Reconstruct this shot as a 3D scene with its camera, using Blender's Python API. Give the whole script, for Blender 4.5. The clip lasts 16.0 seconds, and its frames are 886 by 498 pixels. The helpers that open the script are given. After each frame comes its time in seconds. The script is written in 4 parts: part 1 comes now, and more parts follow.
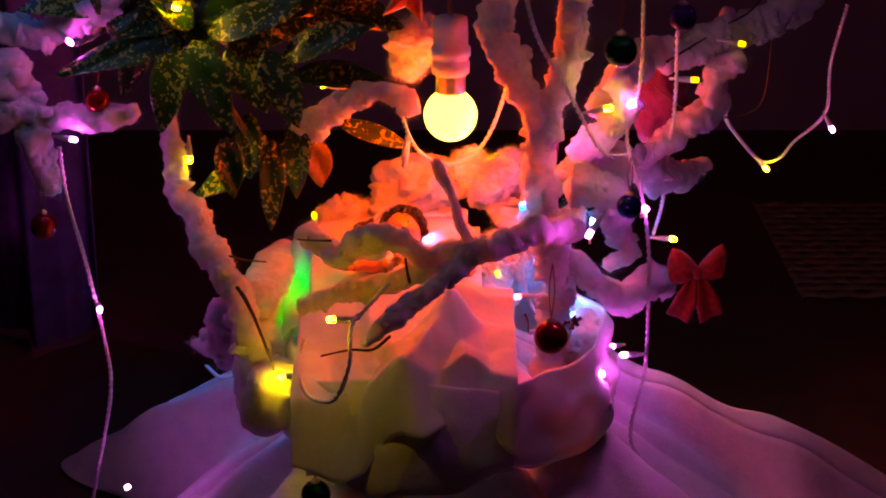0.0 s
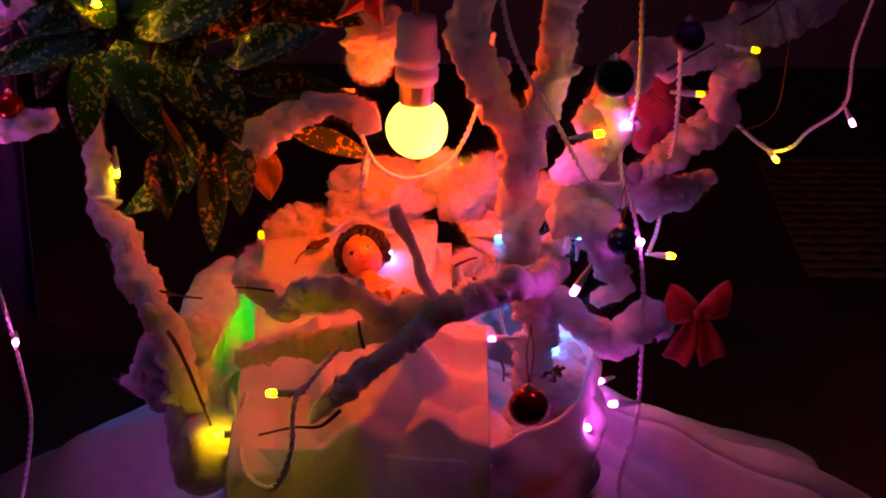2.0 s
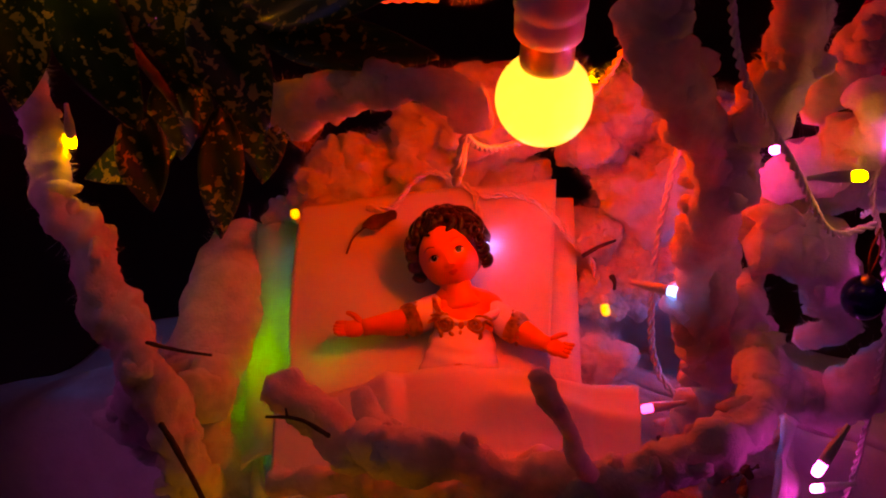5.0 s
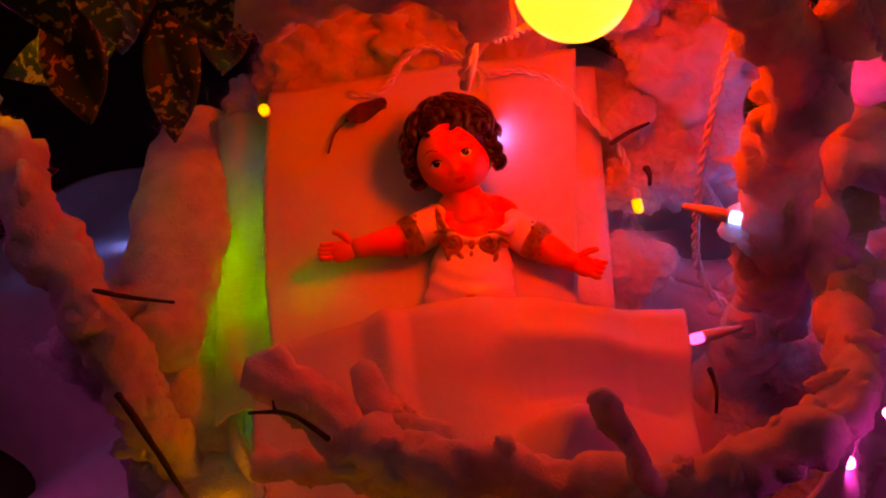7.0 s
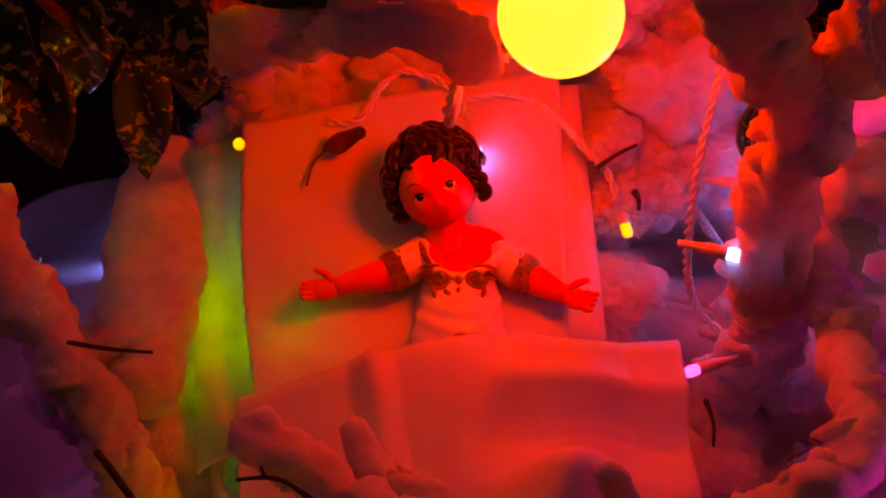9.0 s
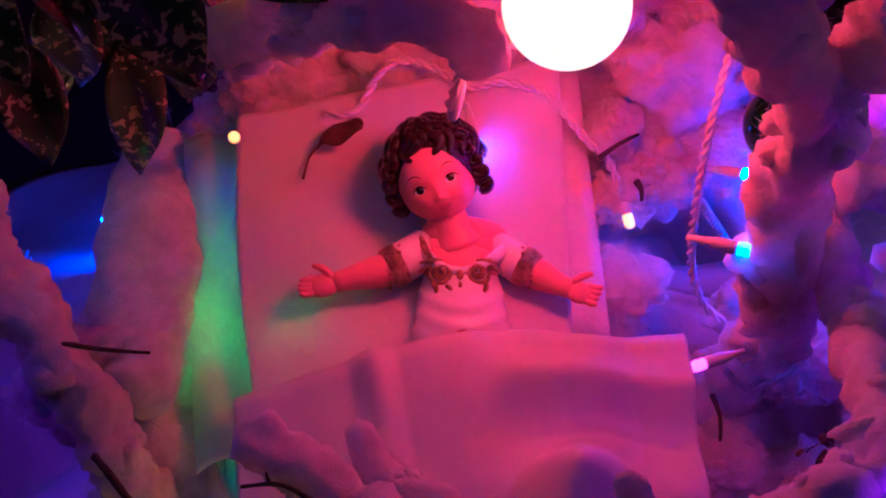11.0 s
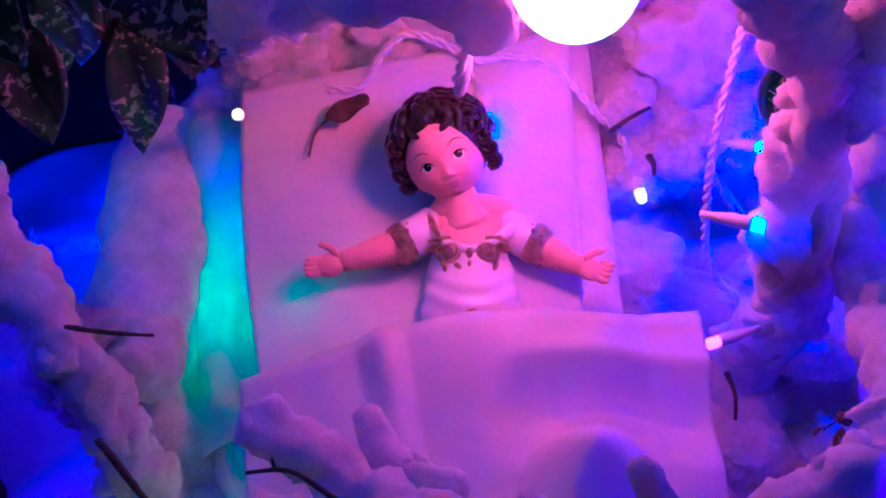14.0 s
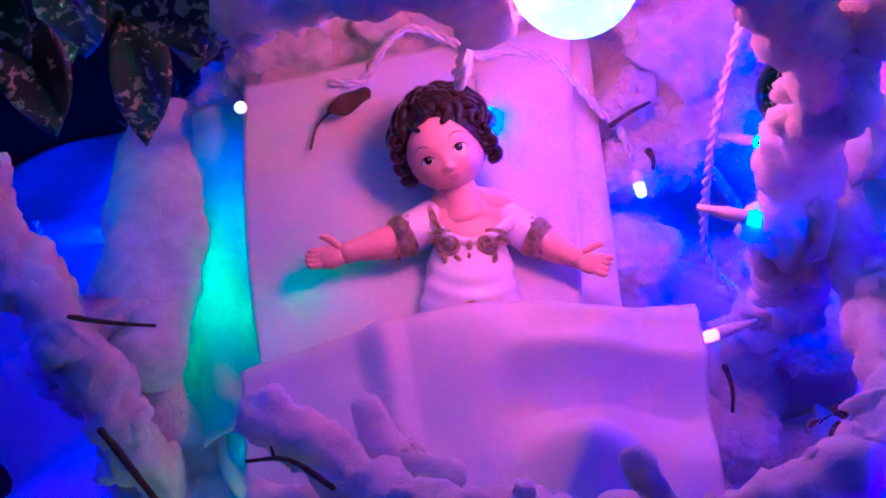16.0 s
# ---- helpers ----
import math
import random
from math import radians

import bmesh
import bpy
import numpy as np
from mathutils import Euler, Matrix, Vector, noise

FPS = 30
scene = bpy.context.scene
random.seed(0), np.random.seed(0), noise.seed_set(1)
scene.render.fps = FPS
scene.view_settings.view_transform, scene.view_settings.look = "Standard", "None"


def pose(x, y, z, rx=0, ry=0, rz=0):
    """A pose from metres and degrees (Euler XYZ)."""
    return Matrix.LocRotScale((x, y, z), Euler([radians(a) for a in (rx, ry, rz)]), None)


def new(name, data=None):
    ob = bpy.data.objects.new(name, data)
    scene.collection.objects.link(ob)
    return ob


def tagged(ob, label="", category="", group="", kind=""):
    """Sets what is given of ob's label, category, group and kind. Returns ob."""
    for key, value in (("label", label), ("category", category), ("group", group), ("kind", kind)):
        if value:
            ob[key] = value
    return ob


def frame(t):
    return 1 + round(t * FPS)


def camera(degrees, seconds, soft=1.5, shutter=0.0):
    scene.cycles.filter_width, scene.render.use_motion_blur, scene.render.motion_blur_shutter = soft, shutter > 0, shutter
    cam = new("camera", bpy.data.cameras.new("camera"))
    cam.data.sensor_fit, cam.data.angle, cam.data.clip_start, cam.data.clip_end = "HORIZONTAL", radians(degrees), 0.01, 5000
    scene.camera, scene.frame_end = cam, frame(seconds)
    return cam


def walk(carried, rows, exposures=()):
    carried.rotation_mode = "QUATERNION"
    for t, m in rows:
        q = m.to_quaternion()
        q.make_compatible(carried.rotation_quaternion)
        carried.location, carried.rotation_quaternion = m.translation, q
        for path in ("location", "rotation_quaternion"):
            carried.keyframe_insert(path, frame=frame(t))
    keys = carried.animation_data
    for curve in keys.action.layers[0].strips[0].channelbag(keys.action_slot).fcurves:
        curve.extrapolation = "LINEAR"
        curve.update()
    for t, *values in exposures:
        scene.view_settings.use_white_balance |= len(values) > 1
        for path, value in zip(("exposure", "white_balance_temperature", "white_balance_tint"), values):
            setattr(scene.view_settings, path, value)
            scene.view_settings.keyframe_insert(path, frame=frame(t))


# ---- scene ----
cam = camera(28.0, 16.0, soft=2.0)
# seconds, place in metres, turn in degrees
ROWS = [
    (0.0, -0.0066, -1.4868, 0.8374, 70.00, -0.00, -0.00),
    (0.5, 0.0156, -1.4837, 0.8499, 70.05, -0.05, -0.61),
    (1.0, 0.0292, -1.4572, 0.8551, 69.43, 0.16, -0.33),
    (1.5, 0.0379, -1.3703, 0.8644, 68.34, 0.06, -0.31),
    (2.0, 0.0128, -1.2484, 0.8894, 65.50, -0.50, -0.13),
    (2.5, -0.0156, -1.1068, 0.9113, 61.32, 0.21, -0.65),
    (3.0, -0.0334, -0.9906, 0.9169, 58.43, 0.68, -1.69),
    (3.5, -0.0514, -0.9294, 0.9197, 56.89, 0.47, -2.03),
    (4.0, -0.0569, -0.8414, 0.9315, 53.55, -1.18, -0.79),
    (4.2, -0.0555, -0.7979, 0.9402, 52.02, -1.38, 0.41),
    (6.3, -0.0765, -0.5487, 0.8919, 42.56, -1.13, -1.54),
    (6.5, -0.0790, -0.5275, 0.8905, 41.06, -1.14, -1.70),
    (7.0, -0.0823, -0.4931, 0.8815, 38.46, -1.24, -2.66),
    (7.5, -0.0842, -0.4703, 0.8802, 37.72, -1.30, -3.72),
    (8.0, -0.0865, -0.4568, 0.8835, 37.29, -0.99, -4.33),
    (10.5, -0.0970, -0.4421, 0.8812, 36.40, -2.08, -4.90),
    (11.0, -0.0999, -0.4318, 0.8772, 35.95, -1.81, -5.46),
    (11.5, -0.0960, -0.4238, 0.8737, 35.51, -1.56, -5.32),
    (12.0, -0.0993, -0.4228, 0.8743, 35.17, -1.50, -5.52),
    (12.5, -0.1007, -0.4259, 0.8725, 35.17, -1.73, -5.71),
    (13.0, -0.0977, -0.4269, 0.8702, 35.21, -1.63, -5.62),
    (13.5, -0.0950, -0.4241, 0.8699, 35.08, -1.24, -5.57),
    (14.0, -0.0964, -0.4218, 0.8686, 34.97, -1.15, -5.59),
    (14.5, -0.0972, -0.4233, 0.8668, 35.15, -1.10, -5.25),
    (15.0, -0.0955, -0.4203, 0.8703, 34.62, -1.05, -5.34),
    (15.5, -0.0958, -0.4221, 0.8720, 34.54, -1.07, -5.52),
    (16.0, -0.0934, -0.4266, 0.8730, 34.82, -1.05, -5.23),
]
# seconds, stops, kelvin, tint: the picture turns from warm to red and then to blue
TINTS = [(0.0, 1.7, 7900, -42), (2.0, 1.15, 8400, -32), (3.5, 0.15, 9600, -6), (4.2, 0.0, 11000, 12), (6.3, 0.0, 28000, 50), (8.2, 0.0, 40000, 60), (10.3, 0.05, 5200, 88), (11.0, 0.1, 4400, 88), (12.0, 0.25, 3400, 64), (12.8, 0.4, 3050, 50), (14.0, 0.65, 2500, 24), (16.0, 0.9, 2200, 8)]
walk(cam, [(t, pose(x, y, z, rx, ry, rz)) for t, x, y, z, rx, ry, rz in ROWS], TINTS)

# ---- world: a dark room at night, a trace of bluish room light ----
world = bpy.data.worlds.new("world")
scene.world = world
world.use_nodes = True
world.node_tree.nodes["Background"].inputs[0].default_value = (0.55, 0.5, 0.8, 1)
world.node_tree.nodes["Background"].inputs[1].default_value = 0.004
BULB_LOOK = (1.8, 1.10, 0.20)
BULB_LIGHT, BULB_WATTS = (1.0, 0.026, 0.002), 0.92
WARM = (80.0, 38.0, 2.0)
FAINT = (2.0, 0.9, 0.01)
VIOLET = (58.0, 4.0, 66.0)
BLUE = (5.0, 32.0, 210.0)
SOFT_BLUE = (1.0, 8.0, 45.0)
PALE_BLUE = (0.4, 3.0, 14.0)
GREEN = (0.03, 46.0, 0.1)
DIM_GREEN = (0.01, 22.0, 0.04)
DIM_VIOLET = (9.0, 0.5, 3.5)


# ---- materials ----
def mat(name, colour, rough=0.6, metal=0.0, bump=0.0, scale=60.0, vary=0.15, sheen=0.0, coat=0.0, second=None, trans=0.0, sss=0.0):
    m = bpy.data.materials.new(name)
    m.use_nodes = True
    nt = m.node_tree
    b = nt.nodes["Principled BSDF"]
    b.inputs["Roughness"].default_value = rough
    b.inputs["Metallic"].default_value = metal
    b.inputs["Sheen Weight"].default_value = sheen
    b.inputs["Coat Weight"].default_value = coat
    b.inputs["Subsurface Weight"].default_value, b.inputs["Subsurface Scale"].default_value = sss, 0.004
    b.inputs["Subsurface Radius"].default_value = (1.0, 0.9, 0.85)
    tc = nt.nodes.new("ShaderNodeTexCoord")
    n1 = nt.nodes.new("ShaderNodeTexNoise")
    n1.inputs["Scale"].default_value, n1.inputs["Detail"].default_value = scale, 6.0
    n2 = nt.nodes.new("ShaderNodeTexNoise")
    n2.inputs["Scale"].default_value, n2.inputs["Detail"].default_value = scale * 6, 4.0
    mix = nt.nodes.new("ShaderNodeMix")
    mix.data_type = "RGBA"
    dark = second or tuple(c * (1 - vary) for c in colour)
    mix.inputs[6].default_value, mix.inputs[7].default_value = (*dark, 1), (*colour, 1)
    ramp = nt.nodes.new("ShaderNodeMapRange")
    ramp.inputs[1].default_value, ramp.inputs[2].default_value = 0.35, 0.6
    for n in (n1, n2):
        nt.links.new(tc.outputs["Object"], n.inputs["Vector"])
    nt.links.new(n1.outputs["Fac"], ramp.inputs[0])
    nt.links.new(ramp.outputs[0], mix.inputs[0])
    nt.links.new(mix.outputs[2], b.inputs["Base Color"])
    if bump:
        add = nt.nodes.new("ShaderNodeMath")
        nt.links.new(n1.outputs["Fac"], add.inputs[0])
        nt.links.new(n2.outputs["Fac"], add.inputs[1])
        bp = nt.nodes.new("ShaderNodeBump")
        bp.inputs["Strength"].default_value, bp.inputs["Distance"].default_value = bump, 0.003
        nt.links.new(add.outputs[0], bp.inputs["Height"])
        nt.links.new(bp.outputs[0], b.inputs["Normal"])
    if trans:
        tl = nt.nodes.new("ShaderNodeBsdfTranslucent")
        nt.links.new(mix.outputs[2], tl.inputs[0])
        ms = nt.nodes.new("ShaderNodeMixShader")
        ms.inputs[0].default_value = trans
        nt.links.new(b.outputs[0], ms.inputs[1])
        nt.links.new(tl.outputs[0], ms.inputs[2])
        nt.links.new(ms.outputs[0], nt.nodes["Material Output"].inputs[0])
    return m


def glow(name, rgb):
    m = bpy.data.materials.new(name)
    m.use_nodes = True
    b = m.node_tree.nodes["Principled BSDF"]
    top = max(rgb)
    b.inputs["Base Color"].default_value = (0.8, 0.8, 0.8, 1)
    b.inputs["Roughness"].default_value = 0.3
    b.inputs["Emission Color"].default_value = (*[c / top for c in rgb], 1)
    b.inputs["Emission Strength"].default_value = top
    return m


def leaf_material():
    m = mat("speckled_leaf", (0.030, 0.085, 0.020), 0.35, coat=0.3, bump=0.15, scale=40, vary=0.5, trans=0.35)
    nt = m.node_tree
    b = nt.nodes["Principled BSDF"]
    old = b.inputs["Base Color"].links[0].from_socket
    tc = nt.nodes.new("ShaderNodeTexCoord")
    vo = nt.nodes.new("ShaderNodeTexNoise")
    vo.inputs["Scale"].default_value, vo.inputs["Detail"].default_value, vo.inputs["Distortion"].default_value = 240, 2.0, 0.4
    big = nt.nodes.new("ShaderNodeTexNoise")
    big.inputs["Scale"].default_value = 35
    nt.links.new(tc.outputs["Object"], vo.inputs["Vector"])
    nt.links.new(tc.outputs["Object"], big.inputs["Vector"])
    mul = nt.nodes.new("ShaderNodeMath")
    mul.operation = "MULTIPLY_ADD"
    mul.inputs[1].default_value = 0.45
    nt.links.new(big.outputs["Fac"], mul.inputs[0])
    nt.links.new(vo.outputs["Fac"], mul.inputs[2])
    st = nt.nodes.new("ShaderNodeMapRange")
    st.inputs[1].default_value, st.inputs[2].default_value = 0.800, 0.835
    nt.links.new(mul.outputs[0], st.inputs[0])
    mx = nt.nodes.new("ShaderNodeMix")
    mx.data_type = "RGBA"
    mx.inputs[7].default_value = (0.62, 0.54, 0.14, 1)
    nt.links.new(st.outputs[0], mx.inputs[0])
    nt.links.new(old, mx.inputs[6])
    nt.links.new(mx.outputs[2], b.inputs["Base Color"])
    return m


COTTON = mat("cotton", (0.82, 0.80, 0.78), 0.95, bump=0.35, scale=130, vary=0.16, sheen=0.4, trans=0.42, sss=0.35)
FIBRE = mat("cotton_fibre", (0.85, 0.83, 0.80), 0.9, scale=20, vary=0.1, trans=0.4)
BATTING = mat("cotton_batting", (0.80, 0.77, 0.72), 0.95, bump=0.55, scale=110, vary=0.2, sheen=0.3, trans=0.2, sss=0.35)
PAPER = mat("white_sheet", (0.80, 0.79, 0.78), 0.6, bump=0.16, scale=22, vary=0.09, trans=0.3)
FILM = mat("thin_sheet", (0.80, 0.79, 0.78), 0.35, bump=0.3, scale=30, vary=0.1, trans=0.6)
CLOTH = mat("white_cloth", (0.78, 0.76, 0.76), 0.85, bump=0.2, scale=60, vary=0.1, sheen=0.2)
BARK = mat("twig_bark", (0.07, 0.045, 0.03), 0.85, bump=0.6, scale=120, vary=0.5)
PLASTIC = mat("white_cable", (0.72, 0.70, 0.66), 0.45, scale=50, vary=0.08)
SOCKET = mat("white_bakelite", (0.75, 0.72, 0.68), 0.3, coat=0.3, scale=40, vary=0.06)
BRASS = mat("cap_metal", (0.75, 0.55, 0.38), 0.35, metal=1.0, scale=90, vary=0.3)
LEAF = leaf_material()
DRYING = mat("withering_leaf", (0.34, 0.17, 0.04), 0.5, bump=0.4, scale=60, vary=0.5, trans=0.35)
DEAD = mat("dry_leaf", (0.14, 0.06, 0.03), 0.8, bump=0.5, scale=100, vary=0.5)
RED_GLASS = mat("red_bauble", (0.35, 0.01, 0.015), 0.12, metal=0.7, scale=60, vary=0.25)
GREEN_GLASS = mat("green_bauble", (0.005, 0.07, 0.03), 0.12, metal=0.7, scale=60, vary=0.25)
BLUE_GLASS = mat("blue_bauble", (0.01, 0.015, 0.12), 0.15, metal=0.7, scale=60, vary=0.25)
PURPLE_GLASS = mat("purple_bauble", (0.10, 0.01, 0.14), 0.15, metal=0.7, scale=60, vary=0.25)
GOLD = mat("gold_trim", (0.75, 0.42, 0.16), 0.3, metal=1.0, bump=0.5, scale=300, vary=0.5)
VELVET = mat("red_velvet", (0.70, 0.012, 0.006), 0.8, bump=0.3, scale=200, vary=0.3, sheen=0.6, trans=0.5)
DRAPE = mat("violet_curtain", (0.30, 0.10, 0.34), 0.85, bump=0.3, scale=40, vary=0.3, trans=0.45)
FOIL = mat("magenta_cloth", (0.30, 0.01, 0.08), 0.6, bump=0.3, scale=90, vary=0.3)
CORD = mat("brown_cord", (0.25, 0.09, 0.03), 0.7, scale=200, vary=0.3)
SKIN = mat("painted_skin", (0.80, 0.29, 0.16), 0.38, coat=0.25, bump=0.03, scale=60, vary=0.06, sss=0.2)
HAIR = mat("painted_hair", (0.030, 0.008, 0.007), 0.22, coat=0.4, bump=0.2, scale=150, vary=0.5)
DRESS = mat("painted_dress", (0.82, 0.78, 0.74), 0.22, coat=0.3, bump=0.04, scale=60, vary=0.05)
INK = mat("painted_eye", (0.015, 0.01, 0.01), 0.15, coat=0.5, vary=0.1)
LIP = mat("painted_lip", (0.60, 0.16, 0.13), 0.35, vary=0.1)
FLOOR = mat("dark_floor", (0.07, 0.024, 0.018), 0.55, bump=0.15, scale=8, vary=0.4)
WALL = mat("dark_wall", (0.20, 0.18, 0.26), 0.85, bump=0.1, scale=6, vary=0.15)
CABINET = mat("dark_wood", (0.045, 0.018, 0.014), 0.5, bump=0.1, scale=12, vary=0.4)
RUG = mat("woven_mat", (0.16, 0.12, 0.08), 0.9, bump=0.6, scale=80, vary=0.4)
BULB_GLOW = glow("lit_bulb", BULB_LOOK)
LED_GLOW = {"warm": glow("lit_warm", WARM), "faint": glow("lit_faint", FAINT), "violet": glow("lit_violet", VIOLET), "blue": glow("lit_blue", BLUE), "green": glow("lit_green", GREEN), "dim_green": glow("lit_dim_green", DIM_GREEN), "pale_blue": glow("lit_pale_blue", PALE_BLUE), "soft_blue": glow("lit_soft_blue", SOFT_BLUE), "dim_violet": glow("lit_dim_violet", DIM_VIOLET)}
CLEAR = mat("clear_tip", (0.55, 0.55, 0.55), 0.2, coat=0.5, vary=0.05)


# ---- mesh helpers ----
def link(name, bm, material, smooth=True):
    me = bpy.data.meshes.new(name)
    bm.to_mesh(me)
    bm.free()
    for k in (material if isinstance(material, (list, tuple)) else [material]):
        me.materials.append(k)
    if smooth:
        me.polygons.foreach_set("use_smooth", [True] * len(me.polygons))
    return new(name, me)


def part(name, bm, material, parent, label="", smooth=True, kind=""):
    ob = link(name, bm, material, smooth)
    ob.parent = parent
    ob.matrix_parent_inverse = parent.matrix_world.inverted() if parent.type == "EMPTY" else Matrix.Identity(4)
    return tagged(ob, label, kind=kind)


def empty(name, at, label, category, group="", kind=""):
    e = new(name)
    e.empty_display_size = 0.02
    e.location = at
    bpy.context.view_layer.update()
    return tagged(e, label, category, group, kind)


def spline(pts, step=0.004):
    """A smooth line through the points, evenly stepped; points may carry a radius as fourth value."""
    p = np.array(pts, float)
    p = np.vstack([2 * p[0] - p[1], p, 2 * p[-1] - p[-2]])
    out = []
    for i in range(1, len(p) - 2):
        n = max(2, int(np.linalg.norm(p[i + 1, :3] - p[i, :3]) / step))
        for k in range(n):
            t = k / n
            out.append(0.5 * (2 * p[i] + (p[i + 1] - p[i - 1]) * t + (2 * p[i - 1] - 5 * p[i] + 4 * p[i + 1] - p[i + 2]) * t * t
                              + (3 * p[i] - p[i - 1] - 3 * p[i + 1] + p[i + 2]) * t ** 3))
    out.append(p[-2])
    return np.array(out)


def frames_along(c):
    d = np.gradient(c, axis=0)
    d /= np.linalg.norm(d, axis=1)[:, None] + 1e-9
    u = np.cross(d[0], (0.3, 0.2, 1.0))
    us, vs = [], []
    for k in range(len(c)):
        u = u - d[k] * np.dot(u, d[k])
        u /= np.linalg.norm(u) + 1e-9
        us.append(u)
        vs.append(np.cross(d[k], u))
    return d, np.array(us), np.array(vs)


def add_tube(bm, c, r, seg=8, lump=0.0, freq=40.0, cap=True, mi=0):
    """A tube round the line c with radius r (number or array); lump: how far noise swells it, as a share of r."""
    r = np.full(len(c), r) if np.isscalar(r) else np.asarray(r)
    d, us, vs = frames_along(c)
    rings = []
    for k in range(len(c)):
        ring = []
        for s in range(seg):
            a = 2 * math.pi * s / seg
            dirn = us[k] * math.cos(a) + vs[k] * math.sin(a)
            q = c[k] + dirn * r[k]
            rr = r[k]
            if lump:
                n1 = noise.noise(Vector(q) * freq)
                n2 = noise.noise(Vector(q) * freq * 2.7 + Vector((7, 3, 1)))
                n3 = noise.noise(Vector(q) * freq * 7 + Vector((1, 9, 4)))
                n4 = noise.noise(Vector(q) * freq * 15 + Vector((5, 2, 8)))
                rr *= 1 + lump * (n1 + 0.55 * n2 + 0.30 * n3 + 0.10 * n4)
            ring.append(bm.verts.new(c[k] + dirn * rr))
        rings.append(ring)
    for a, b in zip(rings, rings[1:]):
        for s in range(seg):
            bm.faces.new((a[s], a[(s + 1) % seg], b[(s + 1) % seg], b[s])).material_index = mi
    if cap:
        for ring, k, sg in ((rings[0], 0, -1), (rings[-1], -1, 1)):
            tip = bm.verts.new(c[k] + d[k] * sg * r[k] * 0.6)
            for s in range(seg):
                f = (ring[s], ring[(s + 1) % seg], tip)
                bm.faces.new(f if sg > 0 else f[::-1]).material_index = mi
    return bm


def add_ball(bm, at, size, lump=0.0, freq=40.0, sub=3, mi=0, turn=None):
    """A round lump with three half-sizes, swollen by noise."""
    made = bmesh.ops.create_icosphere(bm, subdivisions=sub, radius=1.0)["verts"]
    size = (size,) * 3 if np.isscalar(size) else size
    m = (turn or Matrix.Identity(4)).to_3x3()
    for v in made:
        k = 1.0
        if lump:
            q = Vector(at) + v.co * max(size)
            k += lump * (noise.noise(q * freq) + 0.6 * noise.noise(q * freq * 2.6) + 0.30 * noise.noise(q * freq * 6) + 0.10 * noise.noise(q * freq * 13))
        v.co = Vector(at) + m @ Vector((v.co.x * size[0] * k, v.co.y * size[1] * k, v.co.z * size[2] * k))
    for f in {f for v in made for f in v.link_faces}:
        f.material_index = mi
    return bm


def lathe(bm, profile, seg=24, m=Matrix.Identity(4), mi=0):
    rings = []
    for r, z in profile:
        rings.append([bm.verts.new(m @ Vector((r * math.cos(2 * math.pi * s / seg), r * math.sin(2 * math.pi * s / seg), z))) for s in range(seg)])
    for a, b in zip(rings, rings[1:]):
        for s in range(seg):
            bm.faces.new((a[s], a[(s + 1) % seg], b[(s + 1) % seg], b[s])).material_index = mi
    bm.faces.new(rings[0][::-1]).material_index = mi
    bm.faces.new(rings[-1]).material_index = mi
    return bm


def sheet(nu, nv, fn, thick=0.0008):
    """A thin closed sheet of nu x nv cells; fn(u, v) gives its upper side."""
    bm = bmesh.new()
    g = [[Vector(fn(i / nu, j / nv)) for j in range(nv + 1)] for i in range(nu + 1)]
    top, low = [], []
    for i in range(nu + 1):
        rt, rl = [], []
        for j in range(nv + 1):
            a = g[min(i + 1, nu)][j] - g[max(i - 1, 0)][j]
            b = g[i][min(j + 1, nv)] - g[i][max(j - 1, 0)]
            n = a.cross(b).normalized()
            rt.append(bm.verts.new(g[i][j]))
            rl.append(bm.verts.new(g[i][j] - n * thick))
        top.append(rt)
        low.append(rl)
    for i in range(nu):
        for j in range(nv):
            bm.faces.new((top[i][j], top[i + 1][j], top[i + 1][j + 1], top[i][j + 1]))
            bm.faces.new((low[i][j], low[i][j + 1], low[i + 1][j + 1], low[i + 1][j]))
    for i in range(nu):
        bm.faces.new((top[i][0], low[i][0], low[i + 1][0], top[i + 1][0]))
        bm.faces.new((top[i][nv], top[i + 1][nv], low[i + 1][nv], low[i][nv]))
    for j in range(nv):
        bm.faces.new((top[0][j], top[0][j + 1], low[0][j + 1], low[0][j]))
        bm.faces.new((top[nu][j], low[nu][j], low[nu][j + 1], top[nu][j + 1]))
    return bm


def fuzz(c, r, count, rng, length=0.006):
    """Loose fibres that stand off a cotton strand."""
    bm = bmesh.new()
    r = np.full(len(c), r) if np.isscalar(r) else np.asarray(r)
    for _ in range(count):
        k = rng.randrange(len(c))
        d = Vector((rng.gauss(0, 1), rng.gauss(0, 1), rng.gauss(0, 1))).normalized()
        side = d.orthogonal().normalized() * 0.00009
        p = Vector(c[k]) + d * r[k] * 0.93
        bend = Vector((rng.gauss(0, 1), rng.gauss(0, 1), rng.gauss(0, 1))) * 0.55
        q = p + (d * 0.5 + bend).normalized() * length * rng.uniform(0.3, 0.8)
        e = q + (d * 0.3 + bend * 1.6).normalized() * length * rng.uniform(0.2, 0.7)
        v = [bm.verts.new(x) for x in (p - side, p + side, q + side * 0.7, q - side * 0.7, e)]
        bm.faces.new((v[0], v[1], v[2], v[3]))
        bm.faces.new((v[3], v[2], v[4]))
    return bm


RNG = random.Random(5)


